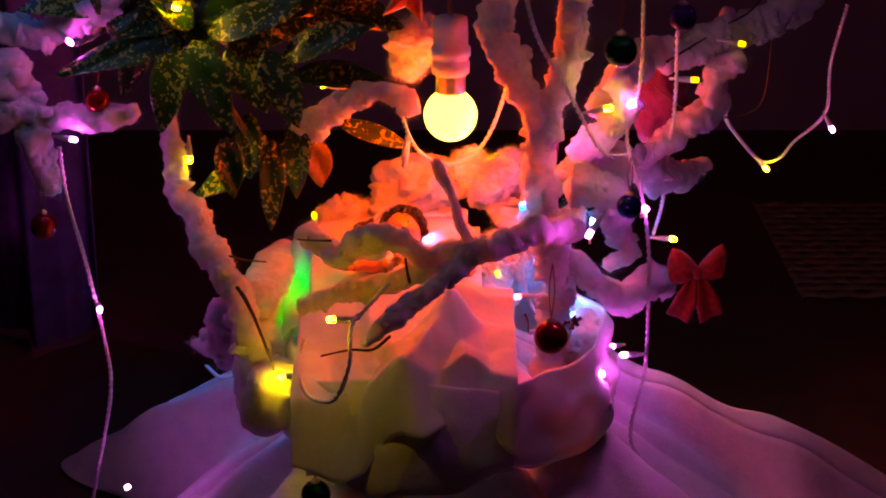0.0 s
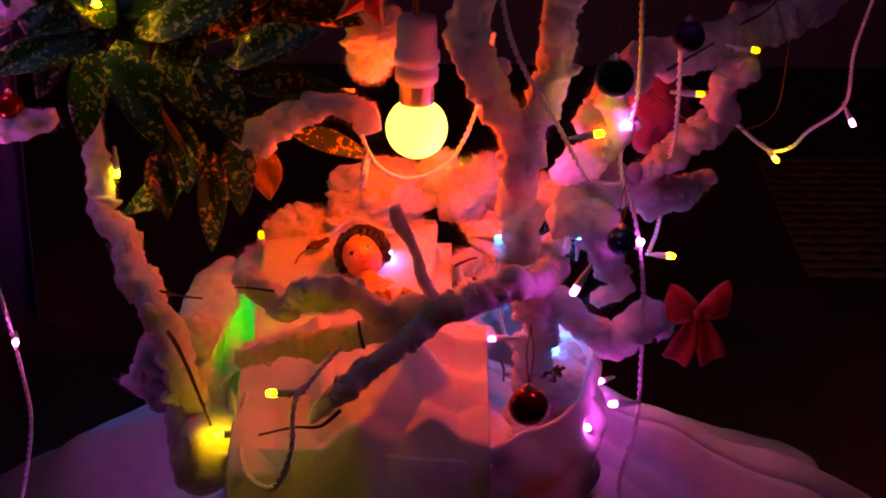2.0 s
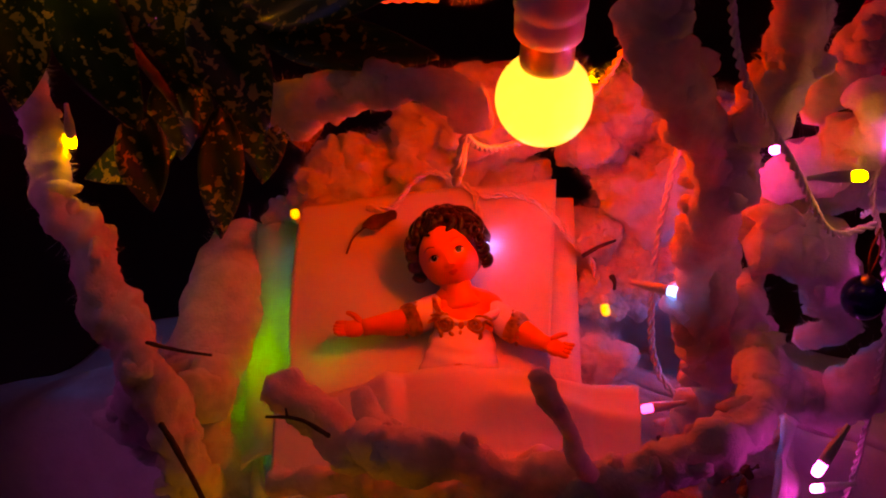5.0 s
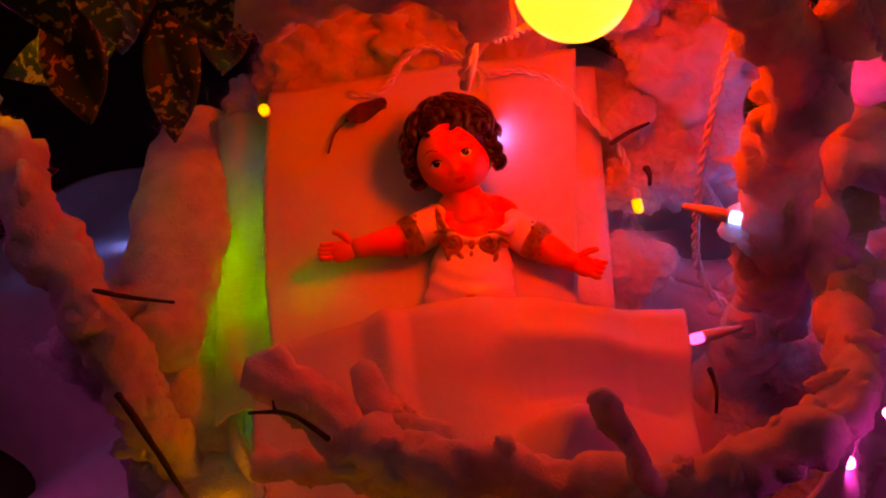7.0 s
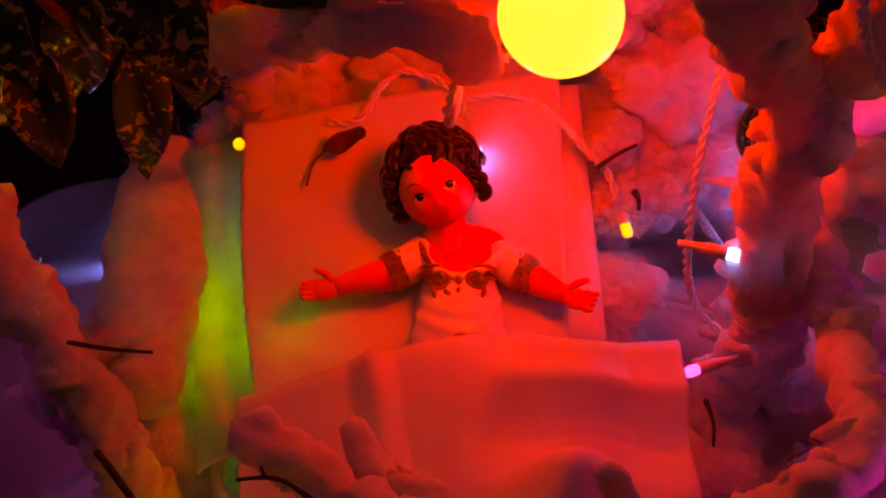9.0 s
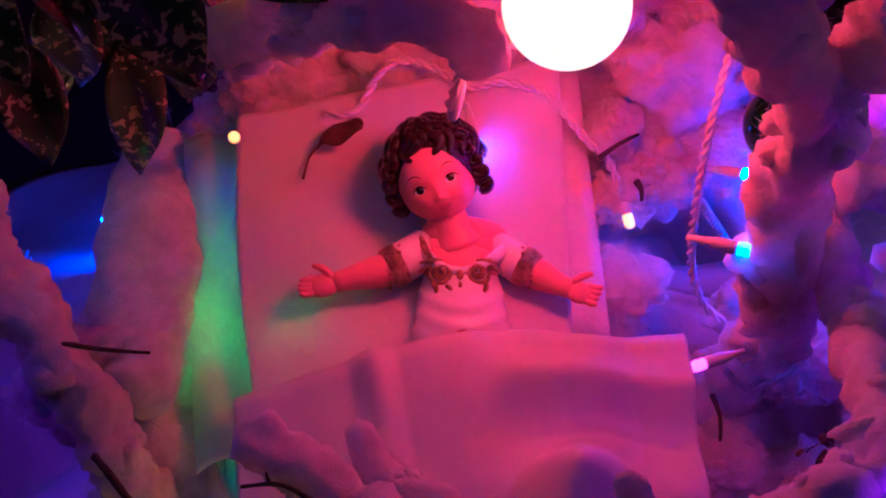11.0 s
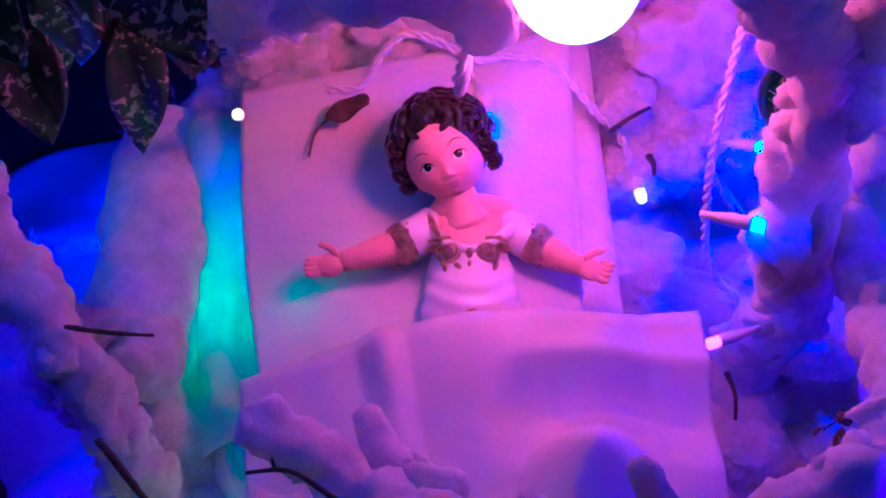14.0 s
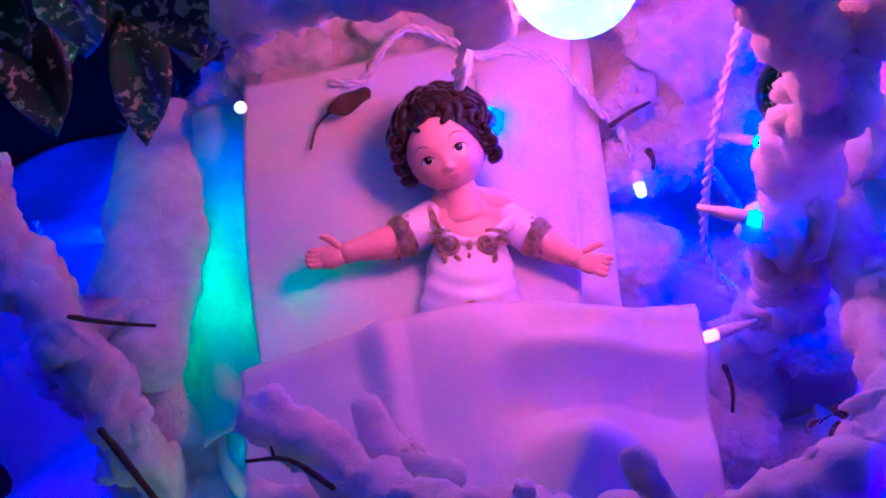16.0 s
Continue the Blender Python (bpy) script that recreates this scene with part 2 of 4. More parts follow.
def strand(name, parent, pts, seg=20, lump=0.52, freq=58.0, hairs=420, material=None, label=""):
    """A branch wrapped in cotton wool: lumpy sleeve with loose fibres. Points carry the radius."""
    s = spline(pts, 0.0022)
    jit = np.array([[noise.noise(Vector(q[:3]) * 30 + Vector((k * 5, 0, 0))) for k in range(3)] for q in s])
    s[:, :3] += jit * s[:, 3:] * 0.5
    s[:, 3] *= 0.92
    bm = add_tube(bmesh.new(), s[:, :3], np.maximum(s[:, 3], 0.0015), seg, lump, freq)
    fl = bmesh.new()
    k = 3
    while k < len(s) - 2:
        d = Vector((RNG.gauss(0, 1), RNG.gauss(0, 1), RNG.gauss(0, 1))).normalized()
        r = max(s[k, 3], 0.003)
        add_ball(fl, Vector(s[k, :3]) + d * r * 0.7, (r * RNG.uniform(0.35, 0.85), r * RNG.uniform(0.3, 0.7), r * RNG.uniform(0.35, 0.85)), 0.6, 0.9 / r, 3)
        k += RNG.randrange(2, 6)
    ob = part(name, bm, material or COTTON, parent, label)
    part("fluff", fl, material or COTTON, ob, "small clumps of cotton wool", kind="stuff")
    n = int(hairs * len(s) / 14)
    part("fuzz", fuzz(s[:, :3], np.maximum(s[:, 3], 0.0015), n, RNG), FIBRE, ob, "loose cotton fibres", smooth=False, kind="stuff")
    return ob


def R(p, r):
    return (*p, r)


def twig(parent, pts, r=0.0012, name="twig"):
    s = spline(pts, 0.004)
    rr = np.linspace(r, r * 0.55, len(s))
    bm = add_tube(bmesh.new(), s[:, :3], rr, 6, 0.3, 160)
    for k in range(6, len(s) - 2, 9):
        side = Vector((RNG.gauss(0, 1), RNG.gauss(0, 1), RNG.gauss(0, 1))).normalized()
        a = s[k][:3]
        add_tube(bm, np.array([a, np.array(a) + np.array(side) * 0.004]), np.array([r * 0.7, r * 0.4]), 5)
    return part(name, bm, BARK, parent, "bare dark twig")


# ---- the setting ----
def box_mesh(lo, hi, bevel=0.004):
    bm = bmesh.new()
    bmesh.ops.create_cube(bm, size=1)
    for v in bm.verts:
        v.co = Vector([l + (h - l) * (c + 0.5) for l, h, c in zip(lo, hi, v.co)])
    if bevel:
        bmesh.ops.bevel(bm, geom=bm.edges[:], offset=bevel, segments=2, affect="EDGES")
    return bm


def setting(name, bm, material, label, category):
    return tagged(link(name, bm, material, False), label, category, kind="structure")


setting("floor", box_mesh((-2.5, -2.5, -0.1), (2.5, 2.5, 0.0), 0), FLOOR, "dark reddish brown floor in deep shade", "floor")
setting("wall_north", box_mesh((-2.5, 1.4, 0.0), (2.5, 1.5, 2.6), 0), WALL, "dim greyish violet painted wall", "wall")
setting("wall_south", box_mesh((-2.5, -2.6, 0.0), (2.5, -2.5, 2.6), 0), WALL, "plain dark painted wall", "wall")
setting("wall_east", box_mesh((2.5, -2.5, 0.0), (2.6, 1.4, 2.6), 0), WALL, "plain dark painted wall", "wall")
setting("wall_west", box_mesh((-2.6, -2.5, 0.0), (-2.5, 1.4, 2.6), 0), WALL, "plain dark painted wall", "wall")
setting("ceiling", box_mesh((-2.6, -2.6, 2.6), (2.6, 1.6, 2.7), 0), WALL, "plain dark ceiling", "ceiling")

# ---- cloth skirt over the stand ----
def skirt(u, v):
    a = 2 * math.pi * u
    fold = 0.55 * math.sin(5 * a + 0.6) + 0.4 * math.sin(9 * a + 2.0) + 0.3 * math.sin(14 * a)
    sharp = abs(math.sin(3.5 * a + 0.9)) ** 0.6 - 0.6
    r = 0.02 + 0.34 * v + 0.06 * v ** 2 * (fold + 1.2 * math.cos(a + 0.25))
    r += v * v * (0.02 * max(0, -math.cos(a)) + 0.15 * max(0, math.sin(a)) * max(0, -math.cos(a)))
    z = 0.215 * (1 - v) ** 0.95 + (0.018 * fold + 0.030 * sharp + 0.014 * (abs(math.sin(8.5 * a + 2.2 * v)) ** 0.5 - 0.7)) * math.sin(math.pi * min(1, v * 1.02)) ** 0.8 + 0.004
    n = noise.noise(Vector((r * math.cos(a) * 16, r * math.sin(a) * 16, 0.3)))
    return (0.0 + r * math.cos(a), 0.03 + 0.85 * r * math.sin(a), max(0.003, z + 0.012 * n))


tagged(link("cloth_skirt", sheet(260, 70, skirt, 0.0012), CLOTH), "white cloth spread in folds round the pot", "cloth")


# ---- wrapped pot ----
def pot(u, v):
    a = 2 * math.pi * u
    crease = 0.6 * math.sin(7 * a) + 0.5 * abs(math.sin(5.5 * a + 1)) + 0.3 * math.sin(19 * a + 2 + 3 * v)
    r = 0.136 + 0.012 * math.sin(math.pi * min(1, v * 0.9 + 0.12)) - 0.042 * max(0, 1 - v * 4.5) ** 2.2
    r += 0.003 * abs(math.sin(9 * a + 5 * v)) + 0.004 * crease * (1 - 0.3 * v) + 0.008 * noise.noise(Vector((3 * math.cos(a), 3 * math.sin(a), 5 * v)))
    sag = 0.012 * math.sin(3 * a + 0.4) * max(0, 1 - 3 * v)
    return (-0.004 + r * math.cos(a), -0.040 + 0.9 * r * math.sin(a), 0.148 + sag + 0.098 * v - 0.012 * max(0, -math.sin(a)) * v)


tagged(link("wrapped_pot", sheet(160, 36, pot, 0.003), PAPER), "round pot wrapped in creased white sheet", "pot")

# ---- bed ----
BED_AT, SLOPE = Vector((-0.04, -0.02, 0.272)), radians(14)
BED = Matrix.Translation(BED_AT) @ Matrix.Rotation(SLOPE, 4, "X")


def bed(x, y, z=0.0):
    return BED @ Vector((x, y, z))


def wave(x, y, s, amp):
    return amp * (noise.noise(Vector((x * s, y * s, 1.7))) + 0.5 * noise.noise(Vector((x * s * 2.3, y * s * 2.3, 4.1))))


def bed_box():
    bm = bmesh.new()
    def fn(u, v):
        x, y = -0.086 + 0.150 * u, -0.125 + 0.23 * v
        return bed(x + 0.004, y, -0.010 + wave(x, y, 20, 0.0015))
    return sheet(24, 30, fn, 0.025)


cot = empty("cot", bed(0, -0.04, -0.05), "small cot wrapped in white sheet on the pot", "cot")
part("mattress", bed_box(), CLOTH, cot)


def pillow(u, v):
    # four corners of the folded sheet under the head
    a, b = Vector((-0.119, -0.078, 0.258)), Vector((0.008, -0.069, 0.260))
    c, d = Vector((0.017, 0.077, 0.296)), Vector((-0.122, 0.058, 0.291))
    p = a.lerp(b, u).lerp(d.lerp(c, u), v)
    x, y = p.x, p.y
    side = -0.010 * math.exp(-((u - 0.0) / 0.06) ** 2) * math.sin(math.pi * v)
    p.z += 0.005 + wave(x, y, 28, 0.0016) + 0.006 * v * v
    p.x += side * 0.4
    return p


part("pillow_sheet", sheet(60, 60, pillow, 0.0015), PAPER, cot, "white folded sheet under the head")


def tent(u, v, a, b, wide):
    """How near (u, v) lies to the crease from a to b, 1 on it, falling off straight to both sides."""
    du, dv = b[0] - a[0], b[1] - a[1]
    k = max(0.0, min(1.0, ((u - a[0]) * du + (v - a[1]) * dv) / (du * du + dv * dv)))
    return max(0.0, 1 - math.hypot(u - a[0] - k * du, v - a[1] - k * dv) / wide)


def blanket(u, v):
    # v runs from the turned edge at the chest down over the legs
    a, b = Vector((-0.128, -0.062, 0.270)), Vector((0.054, -0.050, 0.279))
    p = a.lerp(b, u)
    p.z += 0.007 * math.sin(math.pi * min(1, u * 1.15)) ** 0.7
    p.z += 0.013 * math.exp(-((u - 0.50) / 0.24) ** 2) * math.exp(-(v / 0.5) ** 2)
    p.y += 0.004 * math.sin(math.pi * u)
    y = v * (0.158 + 0.012 * math.sin(5 * u) + 0.008 * math.sin(13 * u + 1))
    edge = math.exp(-(v / 0.02) ** 2) * 0.004
    q = p + Vector((0.0, -y * math.cos(SLOPE), -y * math.sin(SLOPE) - edge))
    crease = 0.005 * tent(u, v, (0.30, 0.0), (0.36, 0.7), 0.05) + 0.005 * tent(u, v, (0.60, 0.12), (1.0, 0.16), 0.10) ** 1.5
    peak = 0.022 * tent(u, v, (0.70, 0.46), (0.44, 0.92), 0.15) + 0.013 * tent(u, v, (0.70, 0.46), (0.80, 1.0), 0.12) + 0.007 * tent(u, v, (0.44, 0.62), (0.50, 1.0), 0.09)
    dip = 0.007 * tent(u, v, (0.62, 0.26), (0.95, 0.30), 0.14) + 0.006 * tent(u, v, (0.15, 0.45), (0.30, 0.95), 0.2)
    q.z += crease + peak - dip + wave(q.x, q.y, 26, 0.0030) + 0.006 * min(1, 2.5 * v) * abs(noise.noise(Vector((q.x * 24, q.y * 24, 0.5))))
    if v > 0.84:
        k = v - 0.84
        q.z -= k * (0.26 + 0.10 * math.sin(7 * u))
        q.y += k * (0.02 + 0.06 * math.sin(17 * u + 0.5))
    return q


part("blanket", sheet(110, 90, blanket, 0.0018), PAPER, cot, "white sheet drawn up as a blanket")


# side flap beside the pillow
def flap(u, v):
    lo, hi = Vector((-0.117, -0.080, 0.256)), Vector((-0.116, 0.060, 0.289))
    lo2, hi2 = Vector((-0.146, -0.080, 0.254)), Vector((-0.146, 0.060, 0.290))
    p = lo2.lerp(lo, u).lerp(hi2.lerp(hi, u), v)
    p.z += wave(p.x, p.y, 40, 0.003) - 0.010 * (1 - u) ** 3 + 0.002 * math.sin(8 * v + 4 * u)
    return p


part("side_flap", sheet(30, 50, flap, 0.0006), FILM, cot, "loose sheet hanging beside the pillow")


def bunched(u, v):
    # front of the sheet, hanging from the blanket in soft peaks over the rim of the pot
    x = -0.034 + (u - 0.5) * (0.168 + 0.012 * v)
    fold = 0.55 * tent(u, v, (0.62, 1.0), (0.45, 0.1), 0.22) + 0.45 * tent(u, v, (0.2, 0.9), (0.28, 0.0), 0.2) + 0.4 * tent(u, v, (0.62, 1.0), (0.85, 0.2), 0.2)
    hem = 0.008 * math.sin(7 * u + 1) + 0.004 * math.sin(15 * u)
    z = 0.164 + 0.8 * hem + (0.074 - 0.8 * hem + 0.016 * math.sin(3 * u + 0.4)) * v
    y = -0.192 - 0.016 * (1 - (2 * u - 1) ** 2) + 0.020 * v * v - 0.013 * fold * (1 - 0.6 * v) + wave(x, z, 26, 0.002)
    return (x, y, z)


part("loose_sheet", sheet(90, 40, bunched, 0.0015), CLOTH, cot, "loose white sheet bunched in peaks")


# ---- cotton batting round the cot ----
def batting(name, pts, parent=None, lump=0.3, label="thick roll of white cotton batting"):
    s = spline(pts, 0.004)
    bm = add_tube(bmesh.new(), s[:, :3], s[:, 3], 28, lump, 26)
    ob = tagged(link(name, bm, BATTING), label, "cotton wool")
    part("fuzz", fuzz(s[:, :3], s[:, 3], 5000, RNG, 0.006), FIBRE, ob, "loose cotton fibres", smooth=False, kind="stuff")
    return ob


batting("cotton_batting", [R((-0.156, 0.074, 0.259), 0.020), R((-0.159, 0.022, 0.252), 0.026), R((-0.166, -0.021, 0.241), 0.025), R((-0.163, -0.063, 0.220), 0.024), R((-0.158, -0.100, 0.190), 0.024), R((-0.146, -0.100, 0.215), 0.022), R((-0.135, -0.100, 0.183), 0.016)])


# ---- cotton tree ----
tree = empty("cotton_tree", (0.08, -0.02, 0.16), "bare branches wrapped in white cotton wool, standing in the pot", "tree")
strand("trunk", tree, [R((0.085, -0.02, 0.15), 0.016), R((0.092, -0.045, 0.270), 0.014), R((0.0821, -0.060, 0.3395), 0.0145), R((0.0746, -0.060, 0.3898), 0.0145), R((0.0821, -0.060, 0.4364), 0.0145)])
strand("branch", tree, [R((0.0775, -0.060, 0.420), 0.014), R((0.0536, -0.065, 0.469), 0.015), R((0.0378, -0.070, 0.509), 0.014), R((0.0408, -0.070, 0.564), 0.014), R((0.0368, -0.070, 0.610), 0.014)])
strand("branch", tree, [R((0.0821, -0.060, 0.4364), 0.013), R((0.0958, -0.060, 0.4815), 0.0145), R((0.099, -0.060, 0.5205), 0.0135), R((0.105, -0.060, 0.5635), 0.013), R((0.109, -0.060, 0.6095), 0.012)])
strand("branch", tree, [R((0.122, -0.020, 0.427), 0.010), R((0.152, 0.000, 0.462), 0.014), R((0.194, 0.030, 0.467), 0.014), R((0.246, 0.050, 0.477), 0.016), R((0.286, 0.060, 0.493), 0.016), R((0.336, 0.070, 0.526), 0.012)])
strand("branch", tree, [R((0.079, -0.030, 0.365), 0.012), R((0.118, -0.020, 0.382), 0.015), R((0.155, 0.000, 0.373), 0.017), R((0.195, 0.040, 0.350), 0.015), R((0.235, 0.070, 0.354), 0.007)])
strand("branch", tree, [R((0.160, 0.000, 0.376), 0.010), R((0.194, 0.010, 0.399), 0.012), R((0.229, 0.020, 0.421), 0.013), R((0.229, 0.020, 0.447), 0.012), R((0.250, 0.011, 0.467), 0.011)])
strand("branch", tree, [R((0.108, -0.030, 0.390), 0.012), R((0.132, -0.040, 0.418), 0.014), R((0.147, -0.050, 0.446), 0.011), R((0.135, -0.050, 0.463), 0.012)])
strand("branch", tree, [R((0.103, -0.040, 0.368), 0.016), R((0.134, -0.040, 0.358), 0.017), R((0.145, -0.030, 0.323), 0.012), R((0.153, -0.030, 0.302), 0.009), R((0.135, -0.030, 0.292), 0.007)])
strand("branch", tree, [R((0.083, -0.040, 0.311), 0.012), R((0.114, -0.050, 0.294), 0.012), R((0.144, -0.050, 0.273), 0.014), R((0.173, -0.045, 0.284), 0.016), R((0.191, -0.040, 0.277), 0.014)])
strand("branch", tree, [R((0.100, -0.040, 0.338), 0.011), R((0.096, -0.110, 0.353), 0.010), R((0.080, -0.168, 0.374), 0.011), R((0.050, -0.184, 0.372), 0.010), R((0.017, -0.188, 0.362), 0.011), R((-0.008, -0.205, 0.347), 0.008), R((-0.037, -0.222, 0.326), 0.009), R((-0.066, -0.240, 0.306), 0.004)])
strand("branch", tree, [R((0.017, -0.188, 0.362), 0.0040), R((0.002, -0.200, 0.405), 0.0036), R((-0.0133, -0.202, 0.440), 0.0046)], hairs=30)
strand("branch", tree, [R((0.015, -0.186, 0.362), 0.009), R((-0.020, -0.178, 0.358), 0.010), R((-0.058, -0.185, 0.375), 0.011), R((-0.086, -0.160, 0.350), 0.010), R((-0.104, -0.142, 0.350), 0.010), R((-0.120, -0.130, 0.358), 0.010)])
strand("branch", tree, [R((0.012, -0.188, 0.358), 0.008), R((-0.038, -0.170, 0.333), 0.009), R((-0.085, -0.145, 0.312), 0.009), R((-0.122, -0.130, 0.296), 0.008)])
strand("branch", tree, [R((-0.055, -0.160, 0.352), 0.006), R((-0.076, -0.140, 0.347), 0.007), R((-0.082, -0.125, 0.350), 0.006)])
twig(tree, [(-0.095, -0.164, 0.363), (-0.109, -0.150, 0.358), (-0.123, -0.150, 0.359)])
twig(tree, [(-0.047, -0.235, 0.311), (-0.060, -0.240, 0.302), (-0.077, -0.245, 0.304), (-0.099, -0.250, 0.301)], 0.0014)
twig(tree, [(-0.032, -0.215, 0.347), (-0.034, -0.217, 0.357), (-0.035, -0.220, 0.369)], 0.0014)
twig(tree, [(-0.011, -0.170, 0.228), (-0.036, -0.180, 0.227), (-0.068, -0.185, 0.217)], 0.0016)
twig(tree, [(0.049, -0.165, 0.227), (0.040, -0.170, 0.220), (0.029, -0.170, 0.209)], 0.0014)
twig(tree, [(0.185, 0.000, 0.467), (0.202, 0.000, 0.478), (0.218, 0.000, 0.488)], 0.0014)
twig(tree, [(0.240, 0.020, 0.496), (0.257, 0.020, 0.506), (0.268, 0.020, 0.519)], 0.0014)

# left branch
left = empty("cotton_branch", (-0.160, -0.080, 0.222), "bent branch wrapped in white cotton beside the cot", "branch")
strand("sleeve", left, [R((-0.255, 0.050, 0.434), 0.008), R((-0.249, 0.030, 0.387), 0.009), R((-0.238, 0.010, 0.346), 0.012), R((-0.213, -0.030, 0.313), 0.014), R((-0.185, -0.070, 0.281), 0.012), R((-0.162, -0.085, 0.224), 0.014), R((-0.136, -0.090, 0.179), 0.012)])
twig(left, [(-0.190, -0.058, 0.311), (-0.174, -0.060, 0.308), (-0.158, -0.062, 0.307)])
twig(left, [(-0.179, -0.100, 0.299), (-0.168, -0.112, 0.286), (-0.155, -0.122, 0.256), (-0.149, -0.118, 0.231)], 0.0018)

# far-left branches
far = empty("cotton_branch", (-0.368, 0.030, 0.413), "cotton-wrapped side branch with a hanging bauble", "branch")
strand("sleeve", far, [R((-0.439, 0.030, 0.406), 0.013), R((-0.378, 0.030, 0.411), 0.014), R((-0.324, 0.030, 0.408), 0.012), R((-0.278, 0.030, 0.413), 0.009)])
strand("sleeve", far, [R((-0.399, 0.050, 0.455), 0.020), R((-0.376, 0.040, 0.405), 0.018), R((-0.367, 0.040, 0.363), 0.013), R((-0.358, 0.040, 0.339), 0.013)])
strand("sleeve", far, [R((-0.426, 0.050, 0.490), 0.012), R((-0.357, 0.050, 0.480), 0.014), R((-0.316, 0.050, 0.495), 0.014), R((-0.295, 0.050, 0.520), 0.010)])

# branch behind the lamp and lumps at the back
back = empty("cotton_branch", (-0.087, 0.000, 0.422), "short cotton-wrapped branch under the leaves", "branch")
strand("sleeve", back, [R((-0.136, 0.000, 0.409), 0.009), R((-0.101, -0.010, 0.425), 0.012), R((-0.066, -0.025, 0.446), 0.010), R((-0.041, -0.035, 0.446), 0.011), R((-0.036, -0.035, 0.432), 0.009)])
strand("sleeve", back, [R((-0.124, 0.000, 0.419), 0.010), R((-0.114, -0.005, 0.400), 0.009)])
def tuft(p, r, label, group, lump=0.42, hairs=2600):
    ob = tagged(link("cotton_tuft", add_ball(bmesh.new(), p, (r * RNG.uniform(0.9, 1.35), r * RNG.uniform(0.85, 1.15), r * RNG.uniform(0.8, 1.1)), lump, 1.0 / r, 5), COTTON), label, "cotton wool", group)
    part("fuzz", fuzz(np.array([p]), r, hairs, RNG, 0.008), FIBRE, ob, "loose cotton fibres", smooth=False, kind="stuff")


for p, r in (((-0.026, 0.060, 0.473), 0.022), ((-0.037, 0.070, 0.450), 0.016), ((-0.030, 0.110, 0.319), 0.032), ((-0.104, 0.085, 0.288), 0.024), ((-0.057, 0.100, 0.289), 0.024), ((-0.009, 0.100, 0.286), 0.022), ((-0.125, 0.070, 0.271), 0.018)):
    tuft(p, r, "loose tuft of white cotton wool behind the cot", "tufts behind the cot")
for p, r in (((0.039, 0.100, 0.322), 0.022), ((0.058, 0.110, 0.336), 0.020), ((0.018, 0.120, 0.333), 0.020), ((0.038, -0.005, 0.246), 0.018), ((0.063, 0.050, 0.260), 0.018), ((0.048, 0.090, 0.252), 0.022), ((0.075, 0.080, 0.288), 0.028),
             ((0.113, 0.000, 0.216), 0.020), ((0.120, -0.030, 0.216), 0.018), ((0.089, -0.050, 0.196), 0.010), ((0.086, -0.070, 0.193), 0.012), ((0.121, -0.080, 0.190), 0.020), ((0.113, -0.020, 0.182), 0.012),
             ((-0.107, 0.075, 0.285), 0.020), ((-0.089, 0.100, 0.288), 0.022), ((-0.068, 0.120, 0.282), 0.022), ((-0.019, 0.130, 0.278), 0.022)):
    tuft(p, r, "tuft of white cotton wool packed round the cot", "tufts round the cot")
spread = random.Random(21)
for k in range(34):
    v = spread.random()
    p = (0.035 + 0.075 * spread.random() + 0.01 * v, 0.03 + 0.10 * v, 0.245 + 0.075 * v + 0.02 * spread.random())
    tuft(p, spread.uniform(0.007, 0.013), "small tuft of white cotton wool heaped beside the cot", "small tufts beside the cot", 0.45, 1100)


# ---- hanging bulb ----
def hanging_bulb(at):
    e = empty("hanging_bulb", at, "round lit bulb in a white socket on a cord", "light bulb")
    x, y, z = at
    m = Matrix.Translation(at)
    r = 0.0232
    prof = [(0.0005, -r)] + [(r * math.sin(a), -r * math.cos(a)) for a in np.linspace(0.15, 2.55, 22)] + [(0.0125, 0.0215)]
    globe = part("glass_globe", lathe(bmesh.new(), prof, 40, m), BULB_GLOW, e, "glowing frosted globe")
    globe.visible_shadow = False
    lamp = bpy.data.lights.new("filament", "POINT")
    lamp.energy, lamp.color, lamp.shadow_soft_size = BULB_WATTS, BULB_LIGHT, 0.019
    inside = new("filament", lamp)
    inside.parent = e
    part("cap", lathe(bmesh.new(), [(0.0122, 0.018), (0.0130, 0.022), (0.0128, 0.036), (0.0122, 0.042)], 32, m), BRASS, e, "metal bulb cap")
    part("socket", lathe(bmesh.new(), [(0.0135, 0.036), (0.0160, 0.038), (0.0165, 0.047), (0.0152, 0.049), (0.0152, 0.051), (0.0172, 0.053), (0.0172, 0.060), (0.0150, 0.062), (0.0150, 0.078), (0.0140, 0.086), (0.006, 0.088)], 36, m), SOCKET, e, "white ribbed lamp socket")
    c = spline([(x, y, z + 0.085), (x - 0.002, y, z + 0.14), (x - 0.004, y + 0.004, z + 0.5), (x, y, 2.6)], 0.05)
    part("cord", add_tube(bmesh.new(), c, 0.0022, 8), CORD, e, "brown lamp cord")
    return e


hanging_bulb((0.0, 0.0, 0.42))


